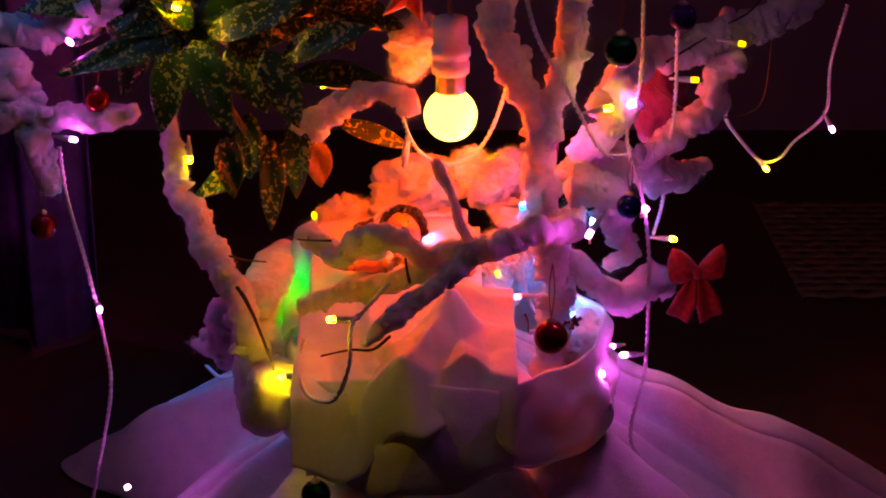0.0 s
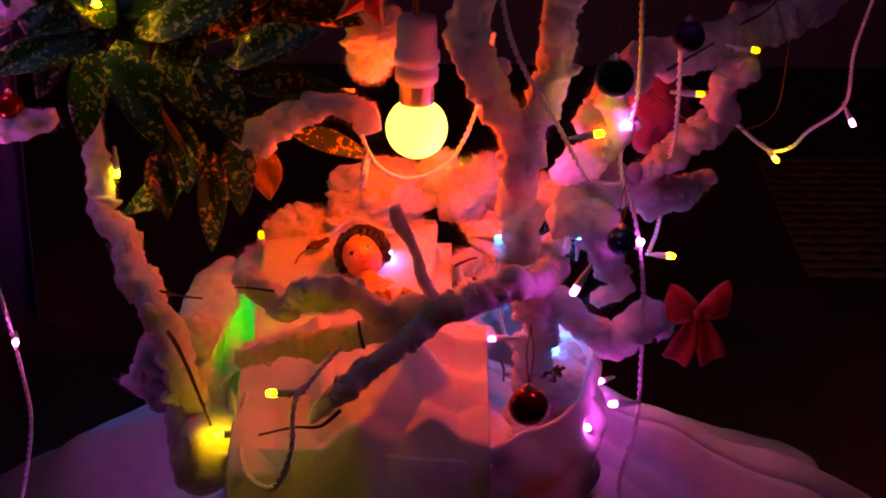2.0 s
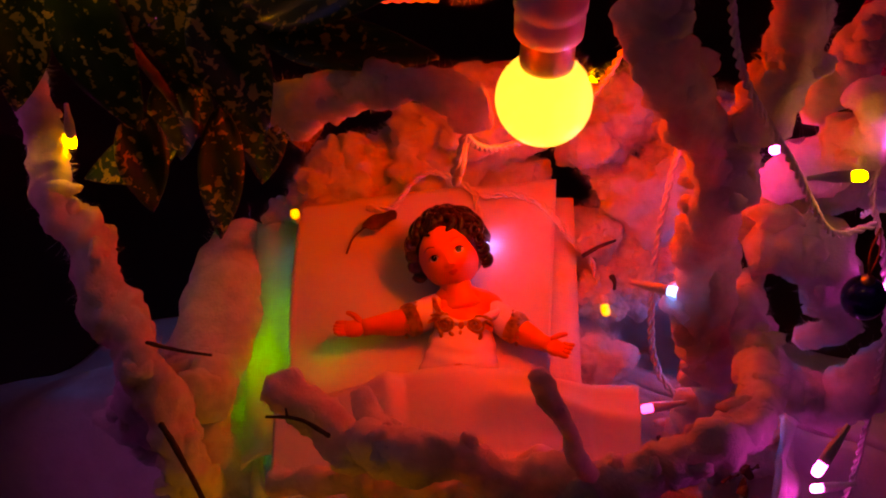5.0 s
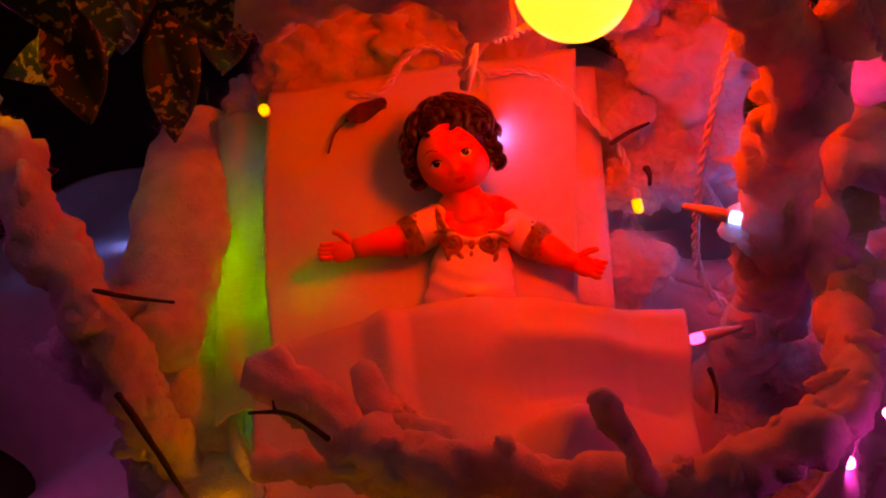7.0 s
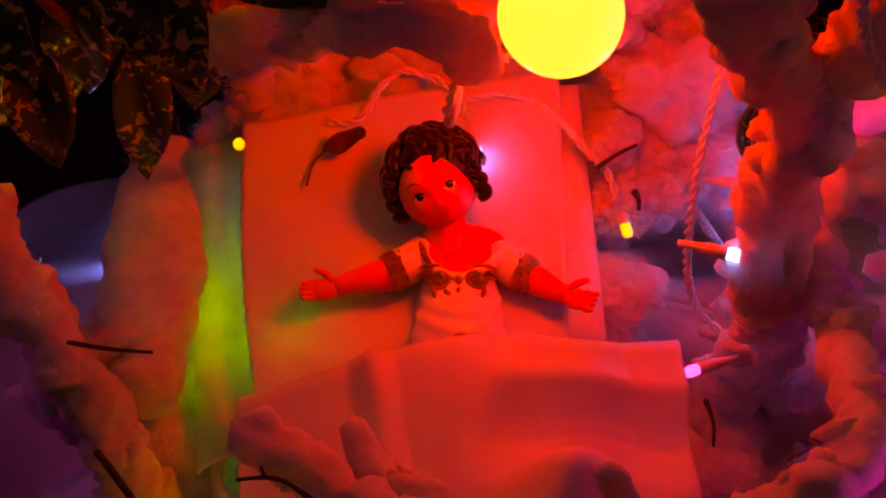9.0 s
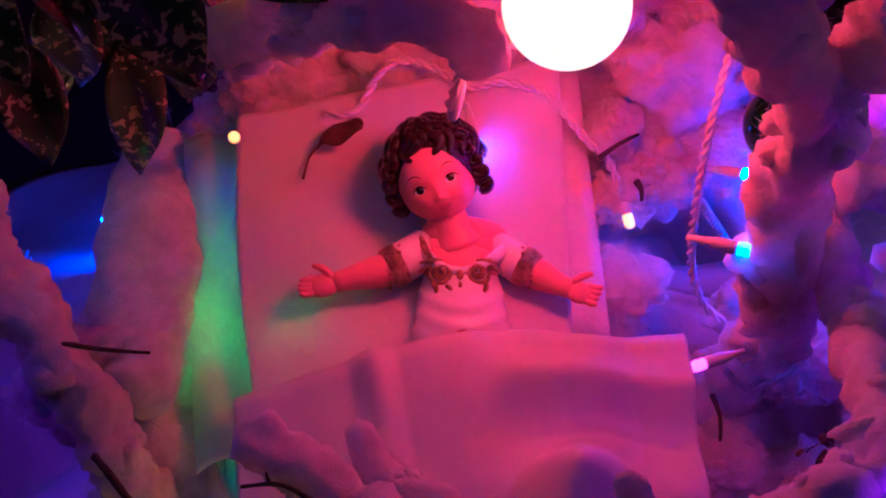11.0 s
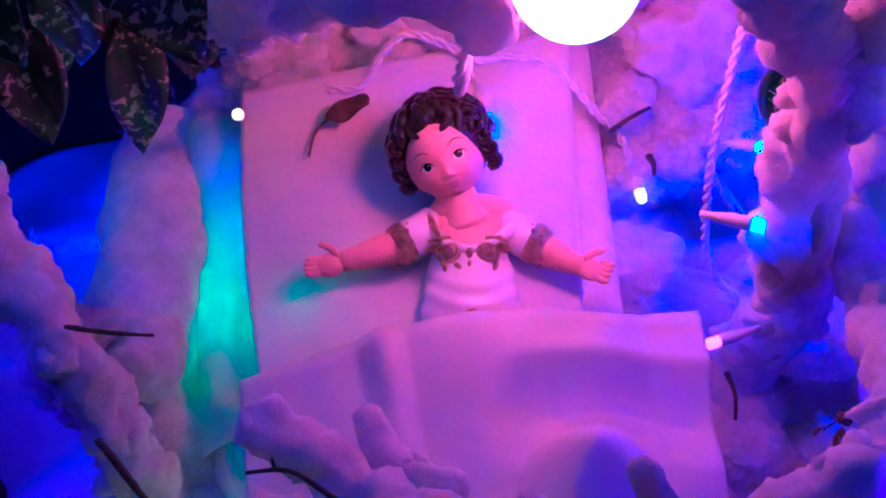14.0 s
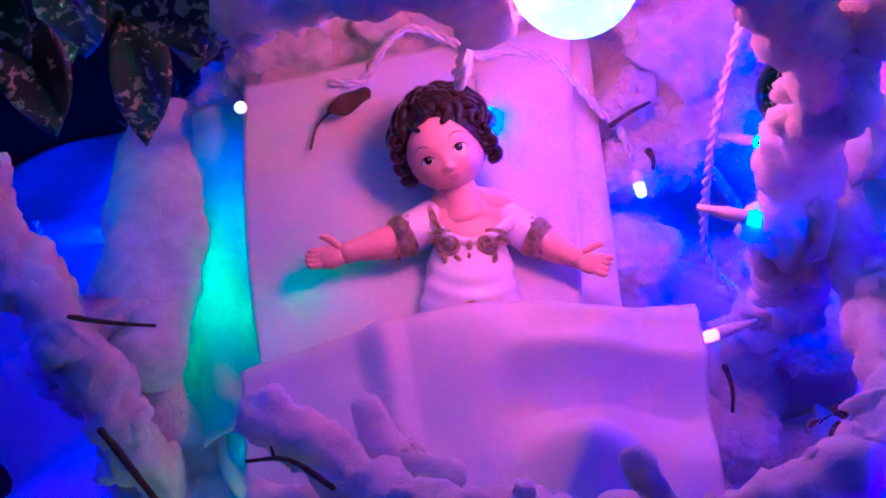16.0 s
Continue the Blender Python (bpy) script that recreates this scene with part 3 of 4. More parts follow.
# ---- baubles ----
def bauble(at, r, material, label, hang=0.05):
    e = empty("bauble", at, label, "bauble", "hanging baubles")
    m = Matrix.Translation(at)
    part("globe", add_ball(bmesh.new(), at, r, sub=4), material, e)
    part("cap", lathe(bmesh.new(), [(r * 0.3, r * 0.93), (r * 0.3, r * 1.12), (r * 0.12, r * 1.2), (r * 0.1, r * 1.3)], 12, m), BRASS, e, "small metal cap")
    a = np.array(at) + (0, 0, r * 1.2)
    bm = bmesh.new()
    for sx in (-1, 1):
        add_tube(bm, spline([a, a + (sx * 0.0022, 0, hang * 0.5), a + (0, 0, hang)], 0.006), 0.0005, 5)
    part("loop", bm, CORD, e, "thin hanging thread")


bauble((0.078, -0.201, 0.296), 0.0135, RED_GLASS, "small shiny red bauble on a thread", 0.045)
bauble((0.129, -0.161, 0.516), 0.0128, GREEN_GLASS, "small shiny dark green bauble on a thread")
bauble((0.179, -0.135, 0.536), 0.0108, PURPLE_GLASS, "small glittering purple bauble")
bauble((0.15, -0.07, 0.36), 0.0108, BLUE_GLASS, "small dark blue bauble by the trunk", 0.03)
bauble((0.047, -0.144, 0.175), 0.0115, BLUE_GLASS, "small blue bauble hanging before the pot", 0.03)
bauble((0.091, -0.005, 0.352), 0.0165, GREEN_GLASS, "dark mirror-like green bauble behind the trunk", 0.04)
bauble((-0.113, -0.160, 0.136), 0.0125, GREEN_GLASS, "small dark green bauble hanging low", 0.04)
bauble((-0.365, 0.020, 0.311), 0.0122, RED_GLASS, "small red bauble on the side branch", 0.03)
bauble((-0.311, 0.030, 0.424), 0.011, RED_GLASS, "small red bauble under the leaves", 0.02)


# ---- bow ----
def bow(at):
    e = empty("ribbon_bow", at, "red velvet ribbon bow with long tails on a cotton branch", "bow")
    x, y, z = at
    for sx in (-1, 1):
        def loop(u, v, sx=sx):
            w = 0.003 + 0.012 * math.sin(min(1, u * 1.15) * math.pi / 2) ** 0.8
            puff = 0.009 * math.sin(math.pi * u) ** 0.7
            return (x + sx * (0.025 * u - 0.003 * (2 * v - 1) ** 2 * u), y - puff * (1 - (2 * v - 1) ** 2) - 0.002 * math.sin(9 * v + u), z + (2 * v - 1) * w + 0.008 * u + 0.002 * sx * u)
        part("loop", sheet(18, 14, loop, 0.0012), VELVET, e)
        def tail(u, v, sx=sx):
            w = 0.003 + 0.007 * min(1, 2 * u)
            return (x + sx * (0.003 + 0.012 * u) + (2 * v - 1) * w, y - 0.006 * math.sin(3.5 * u) - 0.002 * math.sin(9 * v), z - 0.003 - (0.042 - 0.005 * sx * (2 * v - 1)) * u)
        part("tail", sheet(16, 8, tail, 0.001), VELVET, e)
    part("knot", add_ball(bmesh.new(), (x, y - 0.005, z), (0.0045, 0.004, 0.006), 0.1, 200), VELVET, e)


bow((0.2133, -0.047, 0.293))


# ---- speckled leaves ----
def leaf(parent, base, tip, up, width, curl=0.15, material=None):
    b, t = Vector(base), Vector(tip)
    ax = t - b
    n = Vector(up)
    side = ax.cross(n).normalized()
    n = side.cross(ax).normalized()
    L = ax.length
    def fn(u, v):
        w = width * (math.sin(math.pi * min(1, u ** 0.85)) ** 0.75) * (1 - 0.25 * u) + 0.0004
        s = 2 * v - 1
        return b + ax * u + side * (w * s) + n * (abs(s) * w * 0.28 - curl * L * (u - 0.35) ** 2 + 0.0015 * math.sin(9 * u + 4 * s))
    return part("leaf", sheet(18, 8, fn, 0.0006), material or LEAF, parent, "brown withering leaf" if material else "")


shrub = empty("speckled_shrub", (-0.231, 0.040, 0.482), "leafy sprig with dark green, yellow-speckled leaves", "plant")
st = spline([(-0.233, 0.060, 0.607), (-0.231, 0.040, 0.482), (-0.198, 0.030, 0.424), (-0.160, 0.030, 0.361)], 0.006)
part("stem", add_tube(bmesh.new(), st, 0.003, 8, 0.2, 80), BARK, shrub)
LEAVES = [
    ((-0.235, 0.030, 0.480), (-0.341, 0.000, 0.457), 0.020), ((-0.239, 0.020, 0.477), (-0.252, 0.000, 0.404), 0.022), ((-0.222, 0.010, 0.484), (-0.190, -0.020, 0.410), 0.025),
    ((-0.223, 0.020, 0.492), (-0.261, 0.000, 0.540), 0.020), ((-0.209, 0.020, 0.487), (-0.128, 0.000, 0.514), 0.022), ((-0.144, 0.000, 0.472), (-0.069, -0.040, 0.508), 0.022),
    ((-0.135, 0.000, 0.457), (-0.052, -0.020, 0.457), 0.018), ((-0.158, 0.000, 0.477), (-0.129, -0.030, 0.418), 0.024), ((-0.186, 0.030, 0.485), (-0.160, 0.000, 0.422), 0.03),
    ((-0.180, 0.035, 0.362), (-0.2325, 0.042, 0.3312), 0.016), ((-0.157, 0.030, 0.388), (-0.1614, 0.0218, 0.3052), 0.016), 
    ((-0.178, 0.030, 0.413), (-0.181, 0.030, 0.351), 0.018), ((-0.233, 0.050, 0.480), (-0.298, 0.030, 0.495), 0.022),
    ((-0.268, 0.050, 0.480), (-0.294, 0.050, 0.423), 0.018), ((-0.100, 0.060, 0.396), (-0.034, 0.060, 0.372), 0.013),
    ((-0.154, 0.020, 0.517), (-0.085, 0.000, 0.550), 0.022), ((-0.198, 0.020, 0.395), (-0.191, 0.000, 0.3437), 0.018),
     ((-0.134, 0.030, 0.411), (-0.141, 0.040, 0.329), 0.020), ((-0.167, 0.050, 0.387), (-0.184, 0.050, 0.347), 0.014),
]
for k, (b, t, w) in enumerate(LEAVES):
    leaf(shrub, b, t, (0.15 * math.sin(k * 2.1), -0.8, 0.6), w * 0.8, 0.12 + 0.1 * math.sin(k * 1.3))

# whorls of leaves higher up, each round the end of a twig
whorl = random.Random(8)
for cx, cz, n in ((-0.300, 0.505, 6), (-0.235, 0.500, 8), (-0.170, 0.505, 8), (-0.110, 0.505, 7), (-0.205, 0.560, 7), (-0.130, 0.565, 6), (-0.075, 0.545, 5)):
    for k in range(n):
        a = 2 * math.pi * k / n + whorl.uniform(-0.3, 0.3)
        b = Vector((cx, 0.055 + whorl.uniform(-0.01, 0.02), cz))
        reach = whorl.uniform(0.050, 0.075)
        t = b + Vector((math.cos(a) * reach, -0.03 + 0.02 * whorl.random(), 0.62 * math.sin(a) * reach - 0.006))
        leaf(shrub, b, t, (whorl.uniform(-0.3, 0.3), -0.8, 0.6), whorl.uniform(0.013, 0.018), whorl.uniform(0.02, 0.22))
for b, t, w in (((-0.137, 0.060, 0.381), (-0.158, 0.058, 0.330), 0.013), ((-0.123, 0.066, 0.378), (-0.118, 0.064, 0.333), 0.014)):
    leaf(shrub, b, t, (0.2, -0.9, 0.3), w, 0.1, DRYING)


# ---- fairy lights ----
def twisted(bm, c, r=0.0011, turns=160.0, wires=2):
    d, us, vs = frames_along(c)
    along = np.concatenate([[0], np.cumsum(np.linalg.norm(np.diff(c, axis=0), axis=1))])
    for w in range(wires):
        a = along * turns * 2 * math.pi / 2 + 2 * math.pi * w / wires
        q = c + (us * np.cos(a)[:, None] + vs * np.sin(a)[:, None]) * r
        add_tube(bm, q, r * 0.95, 6)


def light_string(label, lines, lamps):
    """Twisted white cable with small lamps on short stalks: (place of the tip, way it points, glow)."""
    e = empty("fairy_lights", lines[0][0], label, "fairy lights", "fairy light strings")
    bm = bmesh.new()
    for pts in lines:
        twisted(bm, spline(pts, 0.002))
    part("cable", bm, PLASTIC, e, "twisted white cable")
    for at, way, kind in lamps:
        a, w = Vector(at), Vector(way).normalized()
        m = Matrix.Translation(a) @ w.to_track_quat("Z", "Y").to_matrix().to_4x4()
        led = part("lamp_holder", lathe(bmesh.new(), [(0.0012, -0.021), (0.0015, -0.016), (0.0025, -0.010), (0.0027, -0.003), (0.0023, -0.002)], 12, m), PLASTIC, e, "white plastic lamp holder")
        part("tip", lathe(bmesh.new(), [(0.0020, -0.003), (0.0023, -0.002), (0.0024, 0.002), (0.0019, 0.0036), (0.0008, 0.0042)], 12, m), LED_GLOW[kind] if kind else CLEAR, led, "glowing lamp tip" if kind else "unlit clear tip")


# the last lamp is unseen, added behind the curtain for its violet glow
light_string("white fairy light cable hanging free, a few lamps lit",
             [[(-0.348, 0.030, 0.382), (-0.338, 0.000, 0.344), (-0.326, 0.000, 0.286), (-0.314, 0.000, 0.210), (-0.312, 0.000, 0.153), (-0.335, 0.000, 0.047), (-0.341, 0.000, 0.001)]],
             [((-0.314, -0.010, 0.242), (0.2, -1, 0.1), "violet"), ((-0.331, 0.010, 0.395), (0.8, -0.4, 0), "violet"), ((-0.330, 0.020, 0.480), (0.5, -0.5, -0.3), "violet"), ((-0.490, 0.540, 0.150), (0.2, -1, 0.3), "violet")])
light_string("white fairy light cable hanging beside the cotton tree",
             [[(0.156, -0.060, 0.552), (0.157, -0.060, 0.472), (0.148, -0.050, 0.416), (0.162, -0.050, 0.366), (0.169, -0.060, 0.319), (0.171, -0.060, 0.256), (0.170, -0.060, 0.203), (0.160, -0.060, 0.142), (0.177, -0.070, 0.108), (0.186, -0.080, 0.063)],
              [(0.188, -0.040, 0.511), (0.190, -0.030, 0.440), (0.191, 0.000, 0.396), (0.193, 0.050, 0.322), (0.190, 0.080, 0.282)]],
             [((0.151, -0.070, 0.224), (-1, -0.2, 0.05), "violet"), ((0.166, -0.055, 0.352), (0.1, -0.8, 0.6), "violet"), ((0.211, 0.100, 0.270), (1, -0.2, 0), "warm"), ((0.205, -0.030, 0.459), (1, -0.2, 0), "faint"),
              ((0.150, -0.062, 0.446), (0.4, -0.8, 0.3), "violet")])
light_string("white fairy light cable looped from the upper branch",
             [[(0.371, 0.150, 0.484), (0.371, 0.200, 0.417), (0.380, 0.250, 0.352), (0.361, 0.300, 0.307), (0.351, 0.320, 0.283), (0.330, 0.320, 0.280), (0.281, 0.200, 0.346), (0.257, 0.120, 0.388), (0.234, 0.030, 0.454)]],
             [((0.337, 0.320, 0.271), (0.5, -0.5, -0.5), "warm"), ((0.386, 0.240, 0.338), (0.3, -0.6, -0.6), "violet"), ((0.248, 0.000, 0.483), (1, -0.3, -0.1), "faint")])
light_string("grey fairy light cable running through the cotton branches",
             [[(0.053, -0.120, 0.573), (0.067, -0.110, 0.517), (0.096, -0.100, 0.464), (0.116, -0.090, 0.425), (0.129, -0.080, 0.408), (0.147, -0.070, 0.405)]],
             [((0.127, -0.092, 0.451), (1, -0.2, 0.25), "warm"), ((0.112, -0.01, 0.400), (-0.7, -0.6, 0.2), "violet"), ((0.107, -0.192, 0.379), (-0.5, -0.5, -0.6), "violet")])
light_string("white fairy light cable looped under the lamp",
             [[(-0.047, -0.030, 0.445), (-0.031, 0.000, 0.391), (-0.004, 0.040, 0.363), (0.027, 0.060, 0.372), (0.047, 0.060, 0.416), (0.058, 0.040, 0.482)], [(-0.037, -0.010, 0.407), (-0.040, -0.012, 0.392), (-0.042, -0.012, 0.382)]],
             [((0.037, 0.126, 0.337), (0.6, -0.6, -0.4), "warm"), ((-0.040, -0.012, 0.380), (-0.2, -0.3, -1), None)])
light_string("white fairy light cable lying along the head of the cot",
             [[(-0.086, 0.055, 0.303), (-0.072, 0.056, 0.303), (-0.062, 0.068, 0.310), (-0.052, 0.073, 0.314), (-0.038, 0.070, 0.311), (-0.024, 0.062, 0.307), (-0.010, 0.064, 0.307), (0.006, 0.061, 0.304), (0.015, 0.053, 0.301), (0.026, 0.040, 0.293), (0.034, 0.036, 0.286), (0.040, 0.027, 0.275)],
              [(-0.027, 0.062, 0.307), (-0.027, 0.058, 0.304), (-0.026, 0.056, 0.299)]],
             [((0.043, 0.018, 0.266), (0.15, -0.8, -0.35), "faint"), ((-0.0225, 0.036, 0.300), (0.1, -1, -0.1), "soft_blue"), ((-0.123, 0.034, 0.316), (0.0, -0.6, 0.8), "faint")])
light_string("white fairy light cable between the cot and the tree",
             [[(0.073, 0.020, 0.399), (0.070, 0.015, 0.380), (0.065, 0.005, 0.354), (0.062, -0.005, 0.318), (0.065, -0.010, 0.271), (0.072, -0.015, 0.248), (0.083, -0.020, 0.237)], [(0.064, -0.005, 0.307), (0.079, 0.010, 0.270), (0.089, 0.017, 0.247)]],
             [((0.0606, -0.0678, 0.360), (0.9, -0.4, 0.1), "pale_blue"), ((0.092, 0.020, 0.290), (0.6, -0.5, 0.4), "blue"), ((0.112, -0.020, 0.398), (0.2, -0.3, 0.8), "violet"), ((0.130, -0.090, 0.215), (-0.2, -0.8, 0.6), "violet"), ((0.073, -0.030, 0.229), (-1, -0.2, 0), None), ((0.058, -0.064, 0.276), (-0.9, -0.3, 0.1), "dim_violet")])
# dim green lamp: unseen, added under the pillow sheet to make a soft glow
light_string("twisted cable glowing beside the pillow",
             [[(-0.121, 0.039, 0.281), (-0.124, 0.027, 0.278), (-0.122, 0.005, 0.272), (-0.121, -0.017, 0.267), (-0.120, -0.028, 0.262)]],
             [((-0.131, 0.006, 0.252), (-0.1, 0.9, 0.2), "green"), ((-0.131, -0.018, 0.247), (0.1, -0.9, -0.2), "green"), ((-0.104, -0.026, 0.265), (0.5, -0.8, -0.25), "dim_green")])
light_string("fairy light cable drooping in a loop before the cot",
             [[(-0.048, -0.210, 0.345), (-0.068, -0.235, 0.330), (-0.076, -0.250, 0.324), (-0.077, -0.270, 0.301), (-0.089, -0.270, 0.274), (-0.112, -0.220, 0.255), (-0.124, -0.150, 0.248), (-0.122, -0.120, 0.260)], [(-0.068, -0.235, 0.330), (-0.080, -0.243, 0.326)]],
             [((-0.09, -0.243, 0.328), (-1, -0.1, 0.0), "warm"), ((-0.141, -0.130, 0.230), (-1, -0.2, 0), "warm")])
# made-up string: hidden lamps for the pot's violet edge and the blue cotton
light_string("added fairy light cable low between pot and tree, hidden lamps for violet and blue glow",
             [[(0.11, -0.03, 0.22), (0.135, 0.0, 0.20), (0.13, 0.05, 0.19), (0.10, 0.09, 0.2)]],
             [((0.150, 0.028, 0.190), (-0.6, -0.7, 0.2), "violet"), ((0.135, 0.105, 0.285), (0.1, 0.2, 0.9), "blue"), ((0.105, 0.000, 0.235), (0.1, 0.1, 0.9), "blue")])
# made-up string: its hidden lamps turn the cloth on the left blue
light_string("added fairy light cable on the cloth by the batting, hidden lamps for blue light",
             [[(-0.24, 0.12, 0.13), (-0.22, 0.07, 0.14), (-0.2, 0.03, 0.16)]],
             [((-0.155, 0.075, 0.185), (-0.3, 0.1, 0.9), "blue"), ((-0.195, 0.120, 0.150), (-0.4, 0.2, 0.9), "blue"), ((-0.135, 0.11, 0.19), (-0.2, 0.1, 0.9), "blue")])
# two unseen branches, added to carry the fill lamps overhead
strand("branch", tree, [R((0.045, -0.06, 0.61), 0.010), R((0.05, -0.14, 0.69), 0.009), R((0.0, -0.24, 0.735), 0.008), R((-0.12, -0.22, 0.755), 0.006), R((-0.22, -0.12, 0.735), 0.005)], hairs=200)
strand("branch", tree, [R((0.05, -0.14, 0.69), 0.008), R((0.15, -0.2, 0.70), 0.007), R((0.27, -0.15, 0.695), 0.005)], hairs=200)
# lamps out of view, added to fill the front and sides with light
light_string("unseen fairy light cable in the upper branches, lamps added as fill light",
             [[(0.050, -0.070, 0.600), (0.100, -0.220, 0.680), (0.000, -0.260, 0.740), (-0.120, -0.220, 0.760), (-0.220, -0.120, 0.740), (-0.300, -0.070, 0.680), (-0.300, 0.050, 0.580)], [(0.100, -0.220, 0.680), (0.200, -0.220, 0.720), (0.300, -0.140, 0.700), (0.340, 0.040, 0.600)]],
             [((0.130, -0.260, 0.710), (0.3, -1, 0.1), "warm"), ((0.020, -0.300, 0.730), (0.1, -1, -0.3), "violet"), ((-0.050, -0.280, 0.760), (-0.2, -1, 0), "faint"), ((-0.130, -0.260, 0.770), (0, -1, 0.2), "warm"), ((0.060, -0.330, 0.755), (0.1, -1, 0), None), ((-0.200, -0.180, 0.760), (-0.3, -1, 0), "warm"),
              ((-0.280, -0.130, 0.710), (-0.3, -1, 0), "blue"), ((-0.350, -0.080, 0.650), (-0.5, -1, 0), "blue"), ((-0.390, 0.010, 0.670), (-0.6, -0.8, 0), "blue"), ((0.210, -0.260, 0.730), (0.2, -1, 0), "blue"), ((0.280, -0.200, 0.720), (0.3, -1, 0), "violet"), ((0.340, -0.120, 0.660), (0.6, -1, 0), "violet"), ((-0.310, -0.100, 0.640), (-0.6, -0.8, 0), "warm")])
light_string("fairy light cable with lamps behind the leaves",
             [[(-0.273, 0.070, 0.521), (-0.243, 0.060, 0.501), (-0.191, 0.070, 0.460), (-0.121, 0.070, 0.429), (-0.050, 0.080, 0.421)]],
             [((-0.233, 0.000, 0.514), (0.6, -0.6, 0), "warm"), ((-0.231, 0.020, 0.374), (0.02, -0.1, -1), "warm"), ((-0.116, 0.070, 0.429), (0.5, -0.6, -0.3), "warm"), ((-0.294, -0.040, 0.080), (0.3, -0.6, 0.5), "violet")])


# ---- the figurine ----
def figurine():
    """A painted resin infant figurine, one plain mesh; local millimetres over the chest, x right, y to the head, z out of the cot."""
    bm = bmesh.new()
    mm = 0.001
    SKN, HR, DRS, GLD, EYE, LP = range(6)
    def ball(x, y, z, rx, ry, rz, mi, sub=3, turn=0.0, lump=0.0, freq=200):
        add_ball(bm, (x * mm, y * mm, z * mm), (rx * mm, ry * mm, rz * mm), lump, freq, sub, mi, Matrix.Rotation(radians(turn), 4, "Z"))
    def limb(pts, mi, seg=16):
        s = spline([tuple(v * mm for v in p) for p in pts], 0.0015)
        add_tube(bm, s[:, :3], s[:, 3], seg, mi=mi)
    # head, leaning to one side, chin drawn in
    H = Matrix.Translation((-9.5 * mm, 37.4 * mm, 20.1 * mm)) @ Matrix.Scale(1.12, 4) @ Matrix.Rotation(radians(20.2), 4, "Z") @ Matrix.Rotation(radians(-16.3), 4, "Y") @ Matrix.Rotation(radians(23.9), 4, "X")
    g = lambda a, b, wa, wb: math.exp(-(a / wa) ** 2 - (b / wb) ** 2)
    def relief(x, y):
        """How far the face stands out from the plain skull."""
        ax = abs(x)
        z = 1.9 * g(x, y + 6.6, 1.7, 1.5) + 0.7 * g(ax - 1.7, y + 7.0, 1.0, 0.9) + 0.9 * g(x, y + 3.4, 1.7, 3.0)
        z += 1.5 * g(ax - 7.2, y + 7.8, 4.4, 4.2) + 1.5 * g(x, y + 14.2, 4.2, 2.4) + 0.8 * g(x, y + 10.6, 3.6, 2.0)
        z += 0.35 * g(x, y + 9.6, 2.2, 0.6) + 0.45 * g(x, y + 11.1, 1.9, 0.7) - 0.45 * g(x, y + 10.35, 2.6, 0.35) - 0.6 * g(x, y + 12.4, 2.4, 0.7)
        return z - 1.0 * g(ax - 6.2, y + 1.5, 3.2, 2.2) + 0.5 * g(ax - 6.2, y - 2.6, 3.8, 1.6) + 0.5 * g(x, y - 7, 8.0, 5.0)
    def skull(x, y):
        return 15.6 * math.sqrt(max(0.0, 1 - (x / 14.7) ** 2 - (y / (17.0 if y > 0 else 16.0)) ** 2))
    def face(x, y, up=0.0):
        return H @ Vector((x * mm, y * mm, (skull(x, y) + relief(x, y) + up) * mm))
    made = bmesh.ops.create_icosphere(bm, subdivisions=6, radius=1.0)["verts"]
    for v in made:
        x, y, z = v.co.x * 14.7, v.co.y * (17.0 if v.co.y > 0 else 16.0), v.co.z * 15.6
        if z > 0:
            z += relief(x, y) * min(1.0, z / 5)
            x *= 1 - 0.010 * max(0.0, -y - 8)
        v.co = H @ Vector((x * mm, y * mm, z * mm))
        v.tag = z > 0 and (abs(x) / 2.5) ** 2 + ((y + 10.35 - 0.06 * x * x) / 1.25) ** 2 < 1
    for f in {f for v in made for f in v.link_faces}:
        f.material_index = LP if all(v.tag for v in f.verts) else SKN
    def painted(cx, cy, rx, ry, mi, up, lid=0.0, steps=14):
        """A painted spot that follows the face; lid: how much of its upper side is cut off."""
        rings = [[face(cx, cy, up)]]
        for q in (0.5, 1.0):
            rings.append([face(cx + rx * q * math.cos(a), cy + ry * q * math.sin(a) * (1 - lid * max(0.0, math.sin(a))), up * (1 if q < 1 else 0.3)) for a in np.linspace(0, 2 * math.pi, steps, endpoint=False)])
        vs = [[bm.verts.new(p) for p in r] for r in rings]
        for k in range(steps):
            n = (k + 1) % steps
            bm.faces.new((vs[0][0], vs[1][k], vs[1][n])).material_index = mi
            bm.faces.new((vs[1][k], vs[2][k], vs[2][n], vs[1][n])).material_index = mi
    def stroke(pts, r, mi):
        c = np.array([face(x, y, 0.05) for x, y in pts])
        s = spline([(*p, q * mm) for p, q in zip(c, r)], 0.0006)
        add_tube(bm, s[:, :3], s[:, 3], 6, mi=mi)
    for sx in (-1, 1):
        painted(sx * 6.1, -1.6, 2.2, 1.35, DRS, 0.10, 0.25)
        painted(sx * 6.0, -1.45, 1.45, 1.40, EYE, 0.20, 0.15)
        painted(sx * 6.0 + 0.5, -1.0, 0.35, 0.35, DRS, 0.28)
        stroke([(sx * 3.4, -1.6), (sx * 4.8, -0.35), (sx * 6.3, -0.05), (sx * 7.8, -0.6), (sx * 9.0, -1.9)], (0.12, 0.26, 0.34, 0.30, 0.12), HR)
        stroke([(sx * 3.6, 2.6), (sx * 5.6, 3.9), (sx * 7.8, 3.9), (sx * 9.8, 2.7)], (0.10, 0.22, 0.22, 0.08), HR)
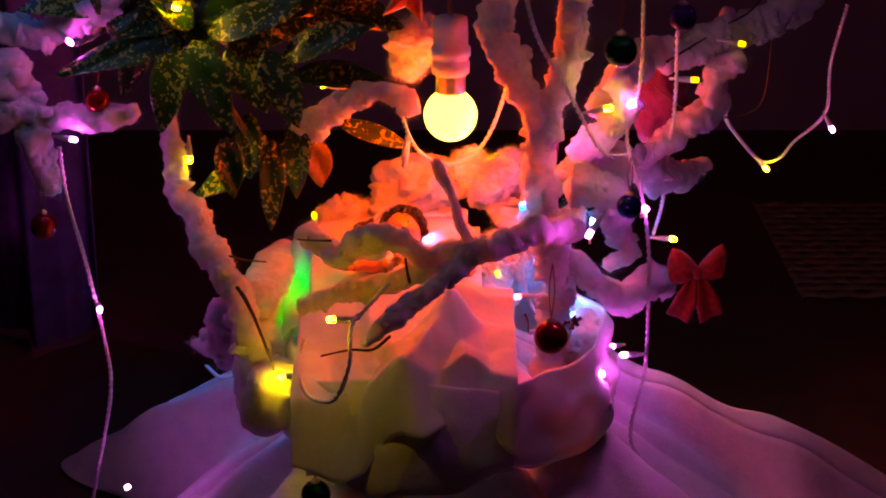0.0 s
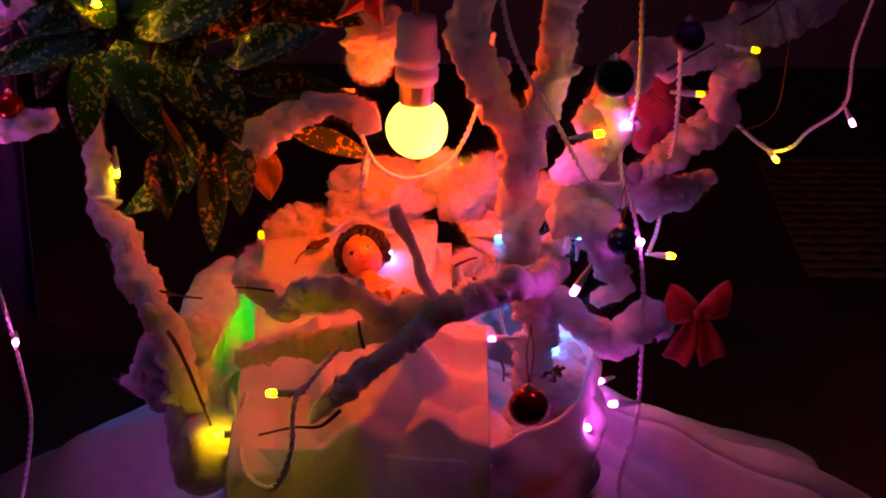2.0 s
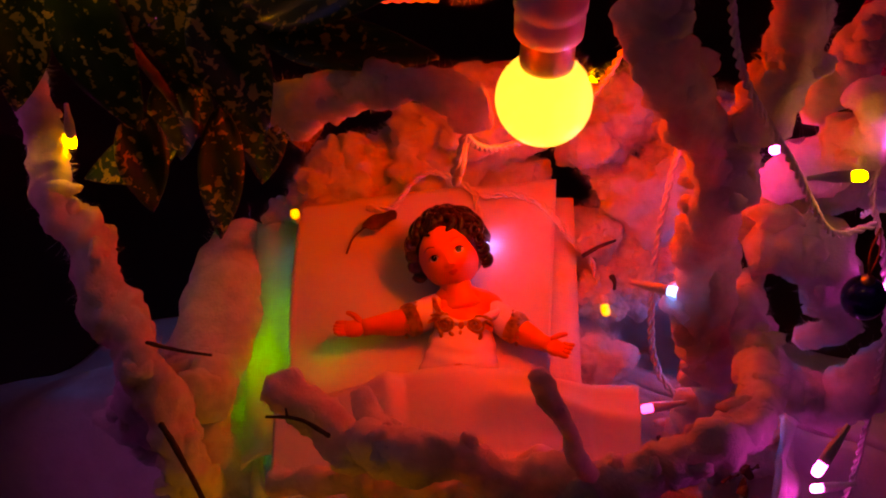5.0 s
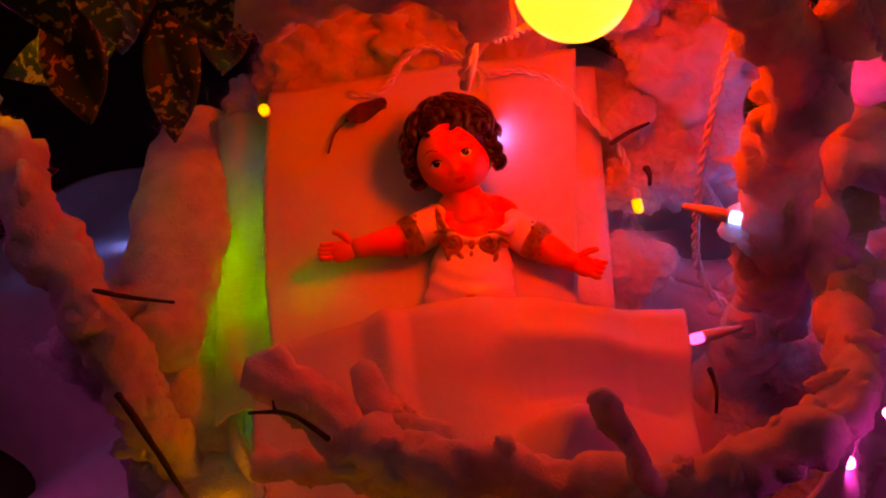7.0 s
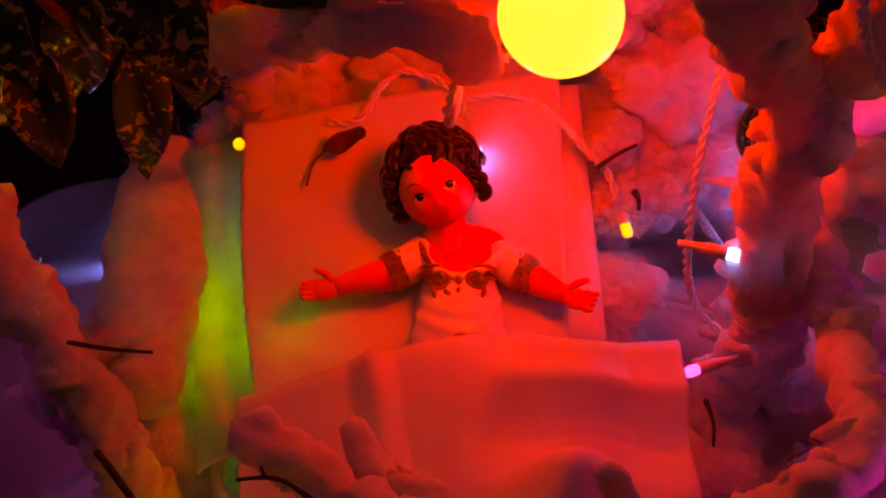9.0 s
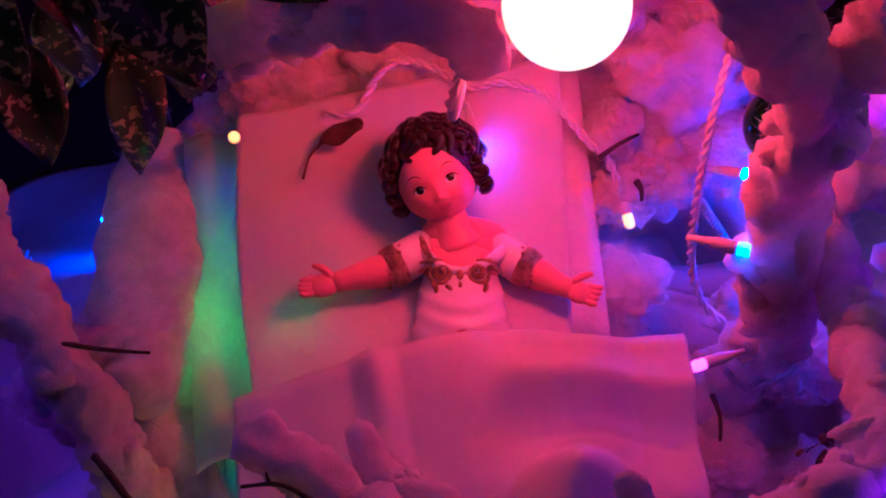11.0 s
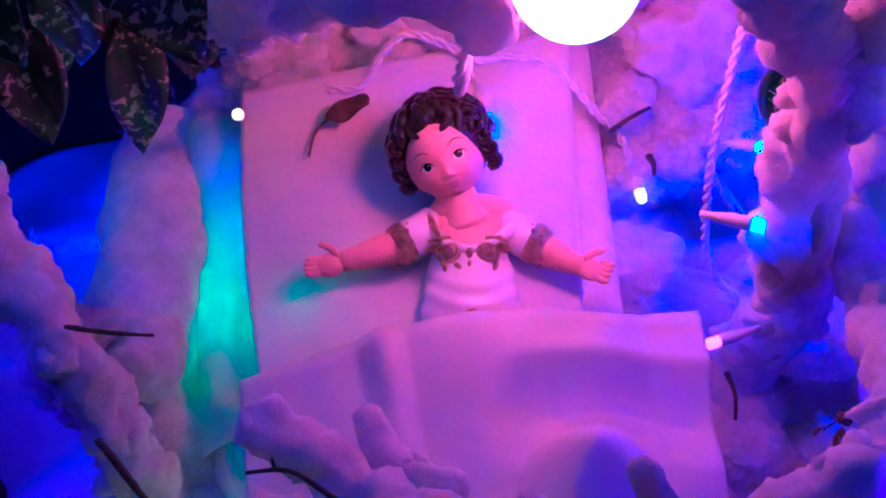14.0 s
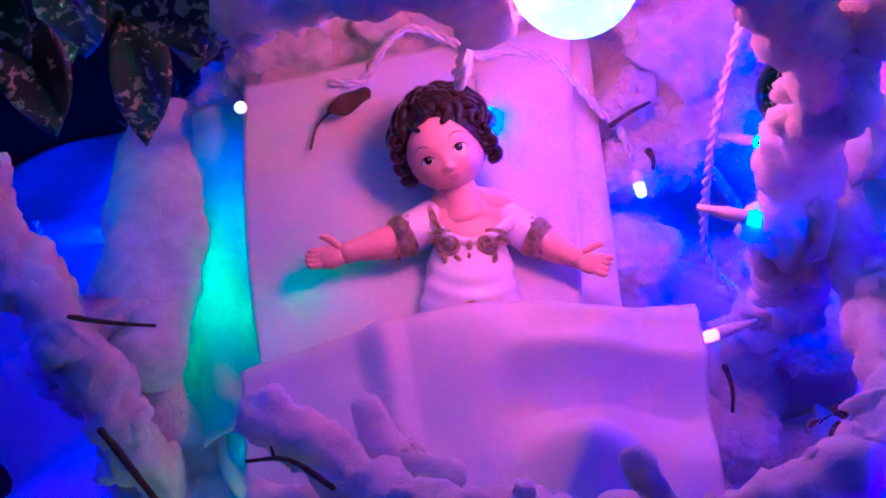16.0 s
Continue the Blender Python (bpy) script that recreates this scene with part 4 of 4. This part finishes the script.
    # hair: a cap with rows of wavy locks that run from the crown to the hairline
    cap = H @ Matrix.Translation((1.0 * mm, 3.6 * mm, -3.0 * mm))
    add_ball(bm, cap.translation, (17.9 * mm, 17.6 * mm, 16.2 * mm), 0.0, 1, 4, HR, H)
    rng = random.Random(11)
    crown = Vector((0.06, 0.97, 0.22)).normalized()
    ahead = (Vector((0, 0, 1)) - crown * crown.z).normalized()
    beside = ahead.cross(crown) * -1
    def scalp(th, ph, out):
        d = crown * math.cos(th) + (ahead * math.cos(ph) + beside * math.sin(ph)) * math.sin(th)
        return cap @ Vector(((17.9 + out) * d.x * mm, (17.6 + out) * d.y * mm, (16.2 + out) * d.z * mm))
    def lock(ph, a, b, size, sway, curl):
        pts = []
        for j in range(11):
            k = j / 10
            th = a + (b - a) * k
            side = (sway * math.sin(5.5 * k + curl) + 1.3 * curl * max(0.0, k - 0.65) ** 1.2 * 3) * 1.6 / (17 * max(0.35, math.sin(th)))
            swell = math.sin(math.pi * (0.12 + 0.80 * k)) ** 0.7
            pts.append((*scalp(th, ph + side, 0.6 + 1.3 * math.sin(5.5 * k + curl + 1) * 0.5 + 1.2 * max(0, k - 0.7)), size * swell * mm))
        s = spline(pts, 0.0010)
        add_tube(bm, s[:, :3], s[:, 3], 9, mi=HR)
    for tier in range(3):
        n = (9, 15, 21)[tier]
        for k in range(n):
            ph = 2 * math.pi * (k + 0.5 * (tier % 2)) / n + rng.uniform(-0.08, 0.08)
            end = radians(46 + 74 * ((1 - math.cos(ph)) / 2) ** 0.60 + rng.uniform(-3, 4))
            a, b = ((radians(2), end * 0.52), (end * 0.28, end * 0.80), (end * 0.58, end + 0.05))[tier]
            lock(ph, a, b, rng.uniform(2.1, 2.9) * (1.0, 1.0, 0.95)[tier], rng.uniform(0.7, 1.2), rng.choice((-1, 1)) * rng.uniform(0.6, 1.2))
    for sx, spots in ((1, ((13.6, 9.5, 7.5), (15.4, 5.0, 6.2), (16.2, 0.5, 5.0), (16.2, -4.0, 4.0), (15.4, -8.5, 2.5))), (-1, ((13.8, 8.5, 7.0), (15.2, 4.0, 5.0), (15.6, -0.5, 3.5), (15.2, -4.5, 2.0)))):
        for k, (x, y, z) in enumerate(spots):
            pts = []
            for j in range(8):
                a = 0.8 * j + k
                q = 2.6 * (1 - j / 12)
                pts.append((*(H @ Vector(((sx * x + math.cos(a) * q) * mm, (y + math.sin(a) * q) * mm, (z + 0.25 * j) * mm))), (2.5 - 0.15 * j) * mm))
            s = spline(pts, 0.0010)
            add_tube(bm, s[:, :3], s[:, 3], 8, mi=HR)
    # neck, bare shoulders
    limb([(-6, 26, 14, 8.0), (-2.5, 19, 11.5, 8.2), (0.5, 12, 8.5, 10.5)], SKN, 28)
    ball(1.0, 12, 6.0, 19, 9.0, 9.0, SKN, 4)
    ball(-1.5, 18.0, 8.5, 13.5, 7.5, 9.0, SKN, 4)
    ball(2.5, 17.5, 6.5, 18.0, 8.0, 8.6, SKN, 4)
    ball(1.0, 4, 7.0, 16, 11, 9.6, SKN, 4)
    # the dress: a loft from chest to legs
    rings = []
    for j in range(30):
        k = j / 29
        y = 1.0 - 42 * k
        w, h = 14.5 + 5.0 * min(1, k * 1.7) ** 0.8 + 1.5 * k, 12.6 + 3.2 * math.sin(math.pi * min(1, k * 1.05)) - 5.0 * max(0, k - 0.75)
        ring = []
        for q in range(48):
            a = 2 * math.pi * q / 48
            drape = 0.0
            for low, deep in ((-19.5, 1.7), (-27.5, 1.6), (-36, 1.3)):
                line = low + 11.5 * (math.cos(a) * 1.02) ** 2
                drape += deep * math.exp(-((y - line) / (1.7 if y < line else 3.6)) ** 2) * max(0.0, math.sin(a)) ** 0.5
            r = 1 + (drape + 0.35 * math.sin(7 * a + y * 0.2)) / 16
            ring.append(bm.verts.new(((1 + w * math.cos(a) * r) * mm, y * mm, (3.5 + h * math.sin(a) * r) * mm)))
        rings.append(ring)
    for a, b in zip(rings, rings[1:]):
        for q in range(48):
            bm.faces.new((a[q], b[q], b[(q + 1) % 48], a[(q + 1) % 48])).material_index = DRS
    bm.faces.new(rings[0]).material_index = DRS
    # sleeves, gold bands, arms, palms
    limb([(-13.0, 15.0, 6, 6.6), (-19, 8.0, 7, 8.4), (-24.5, 4.6, 7, 8.6)], DRS, 24)
    limb([(15.0, 14.0, 6, 6.4), (21, 8.0, 7, 8.0), (26, 4.4, 7, 8.2)], DRS, 24)
    limb([(-23.6, 5.2, 7, 8.7), (-25.5, 4.1, 7, 9.0), (-28.4, 2.4, 7, 8.5)], GLD, 24)
    limb([(25.0, 5.2, 7, 8.3), (27.2, 3.9, 7, 8.6), (30.0, 1.8, 7, 8.0)], GLD, 24)
    limb([(-27, 3.0, 7, 7.0), (-34, 0.6, 7.6, 6.7), (-40, -1.2, 8.4, 5.6), (-46, -3.0, 9, 4.6), (-50, -4.6, 9.5, 4.3)], SKN, 20)
    limb([(28, 3.2, 7, 6.8), (34, -0.4, 7.6, 6.4), (38.5, -3.2, 8.4, 5.4), (42, -5.2, 9, 4.5), (45, -6.6, 9.5, 4.3)], SKN, 20)
    ball(-55, -6.0, 10, 6.4, 5.0, 2.9, SKN, 3, 12)
    ball(48.5, -8.2, 10, 6.0, 4.8, 2.9, SKN, 3, -25)
    for k in range(4):
        limb([(-58, -8.8 + k * 1.9, 10, 1.5), (-62, -10.4 + k * 2.0, 11.2 + 0.3 * k, 1.4), (-65 + 0.7 * abs(k - 1.5), -10.6 + k * 1.9, 12.8, 1.0)], SKN, 8)
        limb([(50.5 + 0.8 * k, -11.4 + k * 1.9, 10, 1.5), (53.4 + 0.9 * k, -13.6 + k * 2.2, 11.2, 1.4), (55 + 1.0 * k, -14.4 + k * 2.4, 12.8, 1.0)], SKN, 8)
    limb([(-51.5, -2.6, 11, 1.8), (-55, 0.4, 12.6, 1.6), (-59, 1.4, 13.4, 1.1)], SKN, 8)
    limb([(46, -4.6, 11, 1.8), (50, -2.4, 12.6, 1.6), (54, -1.6, 13.4, 1.1)], SKN, 8)
    # neckline: a turned collar with leafy gold scrolls
    limb([(-15.5, 15, 10.5, 2.2), (-13.5, 7, 13.5, 2.3), (-8, 0.5, 16.0, 2.0), (0, -2.0, 16.6, 1.8), (8, 0.5, 16.0, 2.0), (15, 5.5, 14.2, 2.6), (20, 11.5, 10.5, 2.8)], DRS, 14)
    for sx, cx, cy in ((-1, -7.6, -3.0), (1, 7.0, -2.8)):
        for turns, size, lift in ((20, 5.6, 0.0), (13, 3.4, 0.5)):
            pts = []
            for j in range(turns):
                a = -sx * (j * 0.50) + (math.pi / 2)
                q = size * (1 - j / (turns + 4))
                pts.append((cx + math.cos(a) * q, cy + math.sin(a) * q, 17.2 + lift + 0.08 * j - 0.012 * (cx + math.cos(a) * q - 1) ** 2, 0.85 if j else 0.4))
            limb(pts, GLD, 8)
        for dx, dy, ex, ey in ((0, 5.6, 8.5, 5.0), (5.0, 3.0, 9.5, 0.5), (-2.0, -5.2, -4.6, -9.0), (3.5, -4.2, 2.0, -8.6)):
            limb([(cx + sx * dx, cy + dy, 16.9, 1.0), (cx + sx * (dx + ex) / 2 + 0.6, cy + (dy + ey) / 2, 17.0, 1.15), (cx + sx * ex, cy + ey, 15.6, 0.5)], GLD, 8)
    ball(0, -3.6, 17.6, 1.5, 2.4, 1.2, GLD)
    ball(0, -8.6, 17.8, 0.9, 1.8, 0.9, GLD)
    limb([(-15.5, 14.5, 12.2, 1.2), (-14.2, 9.5, 14.2, 1.7), (-12.2, 4.5, 15.8, 1.4), (-10.5, 1.5, 16.8, 1.0)], GLD, 8)
    for k in range(6):
        ball(-15.2 + k * 0.8, 13 - k * 2.1, 13.6 + k * 0.55, 1.3, 1.1, 0.9, GLD, 2, 40 * k)
    for k in range(14):
        a = k / 14 * 2 * math.pi
        for off in (-1.9, 1.9):
            ball(-26 + off * 0.87, 3.8 + off * 0.5 + 8.7 * 0.5 * math.cos(a) * 1.9, 7 + 8.9 * math.sin(a), 0.9, 0.9, 0.9, GLD, 2)
            ball(27.4 + off * 0.84, 3.7 - off * 0.55 + 8.4 * math.cos(a) * 0.9, 7 + 8.5 * math.sin(a), 0.9, 0.9, 0.9, GLD, 2)
    ball(0.5, -29.5, 19.6, 3.0, 1.9, 1.4, GLD)
    ob = link("figurine", bm, [SKIN, HAIR, DRESS, GOLD, INK, LIP])
    ob.matrix_world = Matrix.Translation(bed(0.0046, 0.0035, 0.006)) @ Matrix.Rotation(SLOPE, 4, "X") @ Matrix.Rotation(radians(-4), 4, "Z")
    return tagged(ob, "painted resin infant figurine, brown curls, gold-trimmed dress, in the cot", "figurine")


figurine()


# ---- small dead leaf on the pillow ----
dead = empty("dry_leaf", (-0.082, 0.046, 0.301), "small curled brown dry leaf lying on the pillow sheet", "leaf")
DA, DB = Vector((-0.088, 0.041, 0.300)), Vector((-0.070, 0.044, 0.305))


def dry(u, v):
    w = 0.005 * math.sin(math.pi * u) ** 0.7 + 0.0004
    p = DA.lerp(DB, u)
    return p + Vector((0.3, 0.95, 0.25)) * (w * (2 * v - 1)) + Vector((0, 0, 0.003 * (2 * v - 1) ** 2 + 0.001 * math.sin(9 * u)))


part("blade", sheet(14, 8, dry, 0.0004), DEAD, dead)
part("stalk", add_tube(bmesh.new(), spline([DA, (-0.093, 0.036, 0.298), (-0.096, 0.027, 0.295)], 0.003), 0.0006, 5), DEAD, dead)

dry_sprig = empty("dry_sprig", (0.1008, -0.0992, 0.264), "crumpled dark dry leaves caught in the cotton wool", "leaf")
bits = random.Random(3)
for k in range(7):
    at = Vector((0.1008, -0.0992, 0.268)) + Vector((bits.gauss(0, 0.003), bits.gauss(0, 0.003), bits.gauss(0, 0.002)))
    way = Vector((bits.gauss(0, 1), bits.gauss(0, 1), bits.gauss(0, 0.5))).normalized() * 0.008
    def crumb(u, v, at=at, way=way, k=k):
        across = way.orthogonal().normalized() * (0.0028 * math.sin(math.pi * u) ** 0.7 + 0.0002)
        return at + way * u + across * (2 * v - 1) + Vector((0, 0, 0.002 * math.sin(5 * u + k)))
    part("blade", sheet(8, 4, crumb, 0.0004), DEAD, dry_sprig)
twig(tree, [(0.030, 0.0335, 0.290), (0.039, 0.038, 0.293), (0.048, 0.042, 0.294)], 0.0014)
twig(tree, [(0.0455, 0.024, 0.284), (0.0465, 0.019, 0.285), (0.046, 0.014, 0.284)], 0.0016)
twig(tree, [(0.064, -0.070, 0.262), (0.0665, -0.078, 0.258), (0.066, -0.086, 0.252)], 0.0013)


# ---- background ----
def curtain(u, v):
    x = -1.05 + 0.63 * u
    return (x, 0.47 + 0.10 * (1 - u) + 0.025 * math.sin(u * 40) + 0.010 * math.sin(u * 97 + v), 0.01 + 1.9 * v)


tagged(link("curtain", sheet(140, 6, curtain, 0.002), DRAPE), "dark purplish curtain hanging in soft folds", "curtain", kind="structure")
matob = empty("woven_mat", (0.62, 0.75, 0.0), "small brown woven mat lying on the dark floor", "mat")
for k in range(16):
    def strip(u, v, k=k):
        return (0.45 + 0.45 * u, 0.62 + 0.024 * k + 0.021 * v, 0.006 + 0.002 * math.sin(60 * u + 3.14 * k) + 0.002 * math.sin(math.pi * v))
    part("slat", sheet(40, 3, strip, 0.002), RUG, matob)


# ---- star, red ornament and thread in the branches ----
def star(at, r):
    e = empty("star_ornament", at, "red five-pointed star with a silver glitter edge", "star")
    for name, k, back, m in (("rim", 1.0, 0.003, BRASS), ("face", 0.82, -0.001, VELVET)):
        bm = bmesh.new()
        m4 = Matrix.Translation(at) @ Matrix.Rotation(radians(12), 4, "Y")
        ring = [bm.verts.new(m4 @ Vector((math.sin(math.pi * j / 5) * r * k * (1 if j % 2 == 0 else 0.42), back, math.cos(math.pi * j / 5) * r * k * (1 if j % 2 == 0 else 0.42)))) for j in range(10)]
        top, low = bm.verts.new(m4 @ Vector((0, back - 0.007, 0))), bm.verts.new(m4 @ Vector((0, back + 0.004, 0)))
        for j in range(10):
            bm.faces.new((ring[j], ring[(j + 1) % 10], top))
            bm.faces.new((ring[(j + 1) % 10], ring[j], low))
        part(name, bm, m, e, smooth=False)


star((-0.035, -0.040, 0.535), 0.030)
pouch = add_ball(bmesh.new(), (0.188, 0.070, 0.410), (0.026, 0.016, 0.036), 0.25, 40, 4)
tagged(link("cloth_ornament", pouch, FOIL), "dark magenta cloth ornament hanging behind the branches", "ornament")
loop = spline([(0.178, 0.030, 0.439), (0.209, 0.030, 0.416), (0.246, 0.030, 0.409), (0.275, 0.040, 0.418), (0.283, 0.050, 0.455), (0.286, 0.060, 0.493)], 0.004)
tagged(link("thread", add_tube(bmesh.new(), loop, 0.0008, 6), CORD), "thin orange-brown thread looped round a branch", "thread")
wad = empty("cotton_flap", (-0.199, -0.030, 0.228), "torn flap of cotton batting hanging from the pot", "cotton wool")
strand("wad", wad, [R((-0.161, -0.050, 0.273), 0.016), R((-0.194, -0.030, 0.244), 0.020), R((-0.213, -0.020, 0.218), 0.014), R((-0.231, -0.017, 0.213), 0.004)], lump=0.4)
strand("wad", wad, [R((-0.177, -0.040, 0.248), 0.014), R((-0.195, -0.030, 0.211), 0.014), R((-0.203, -0.030, 0.194), 0.005)], lump=0.4)
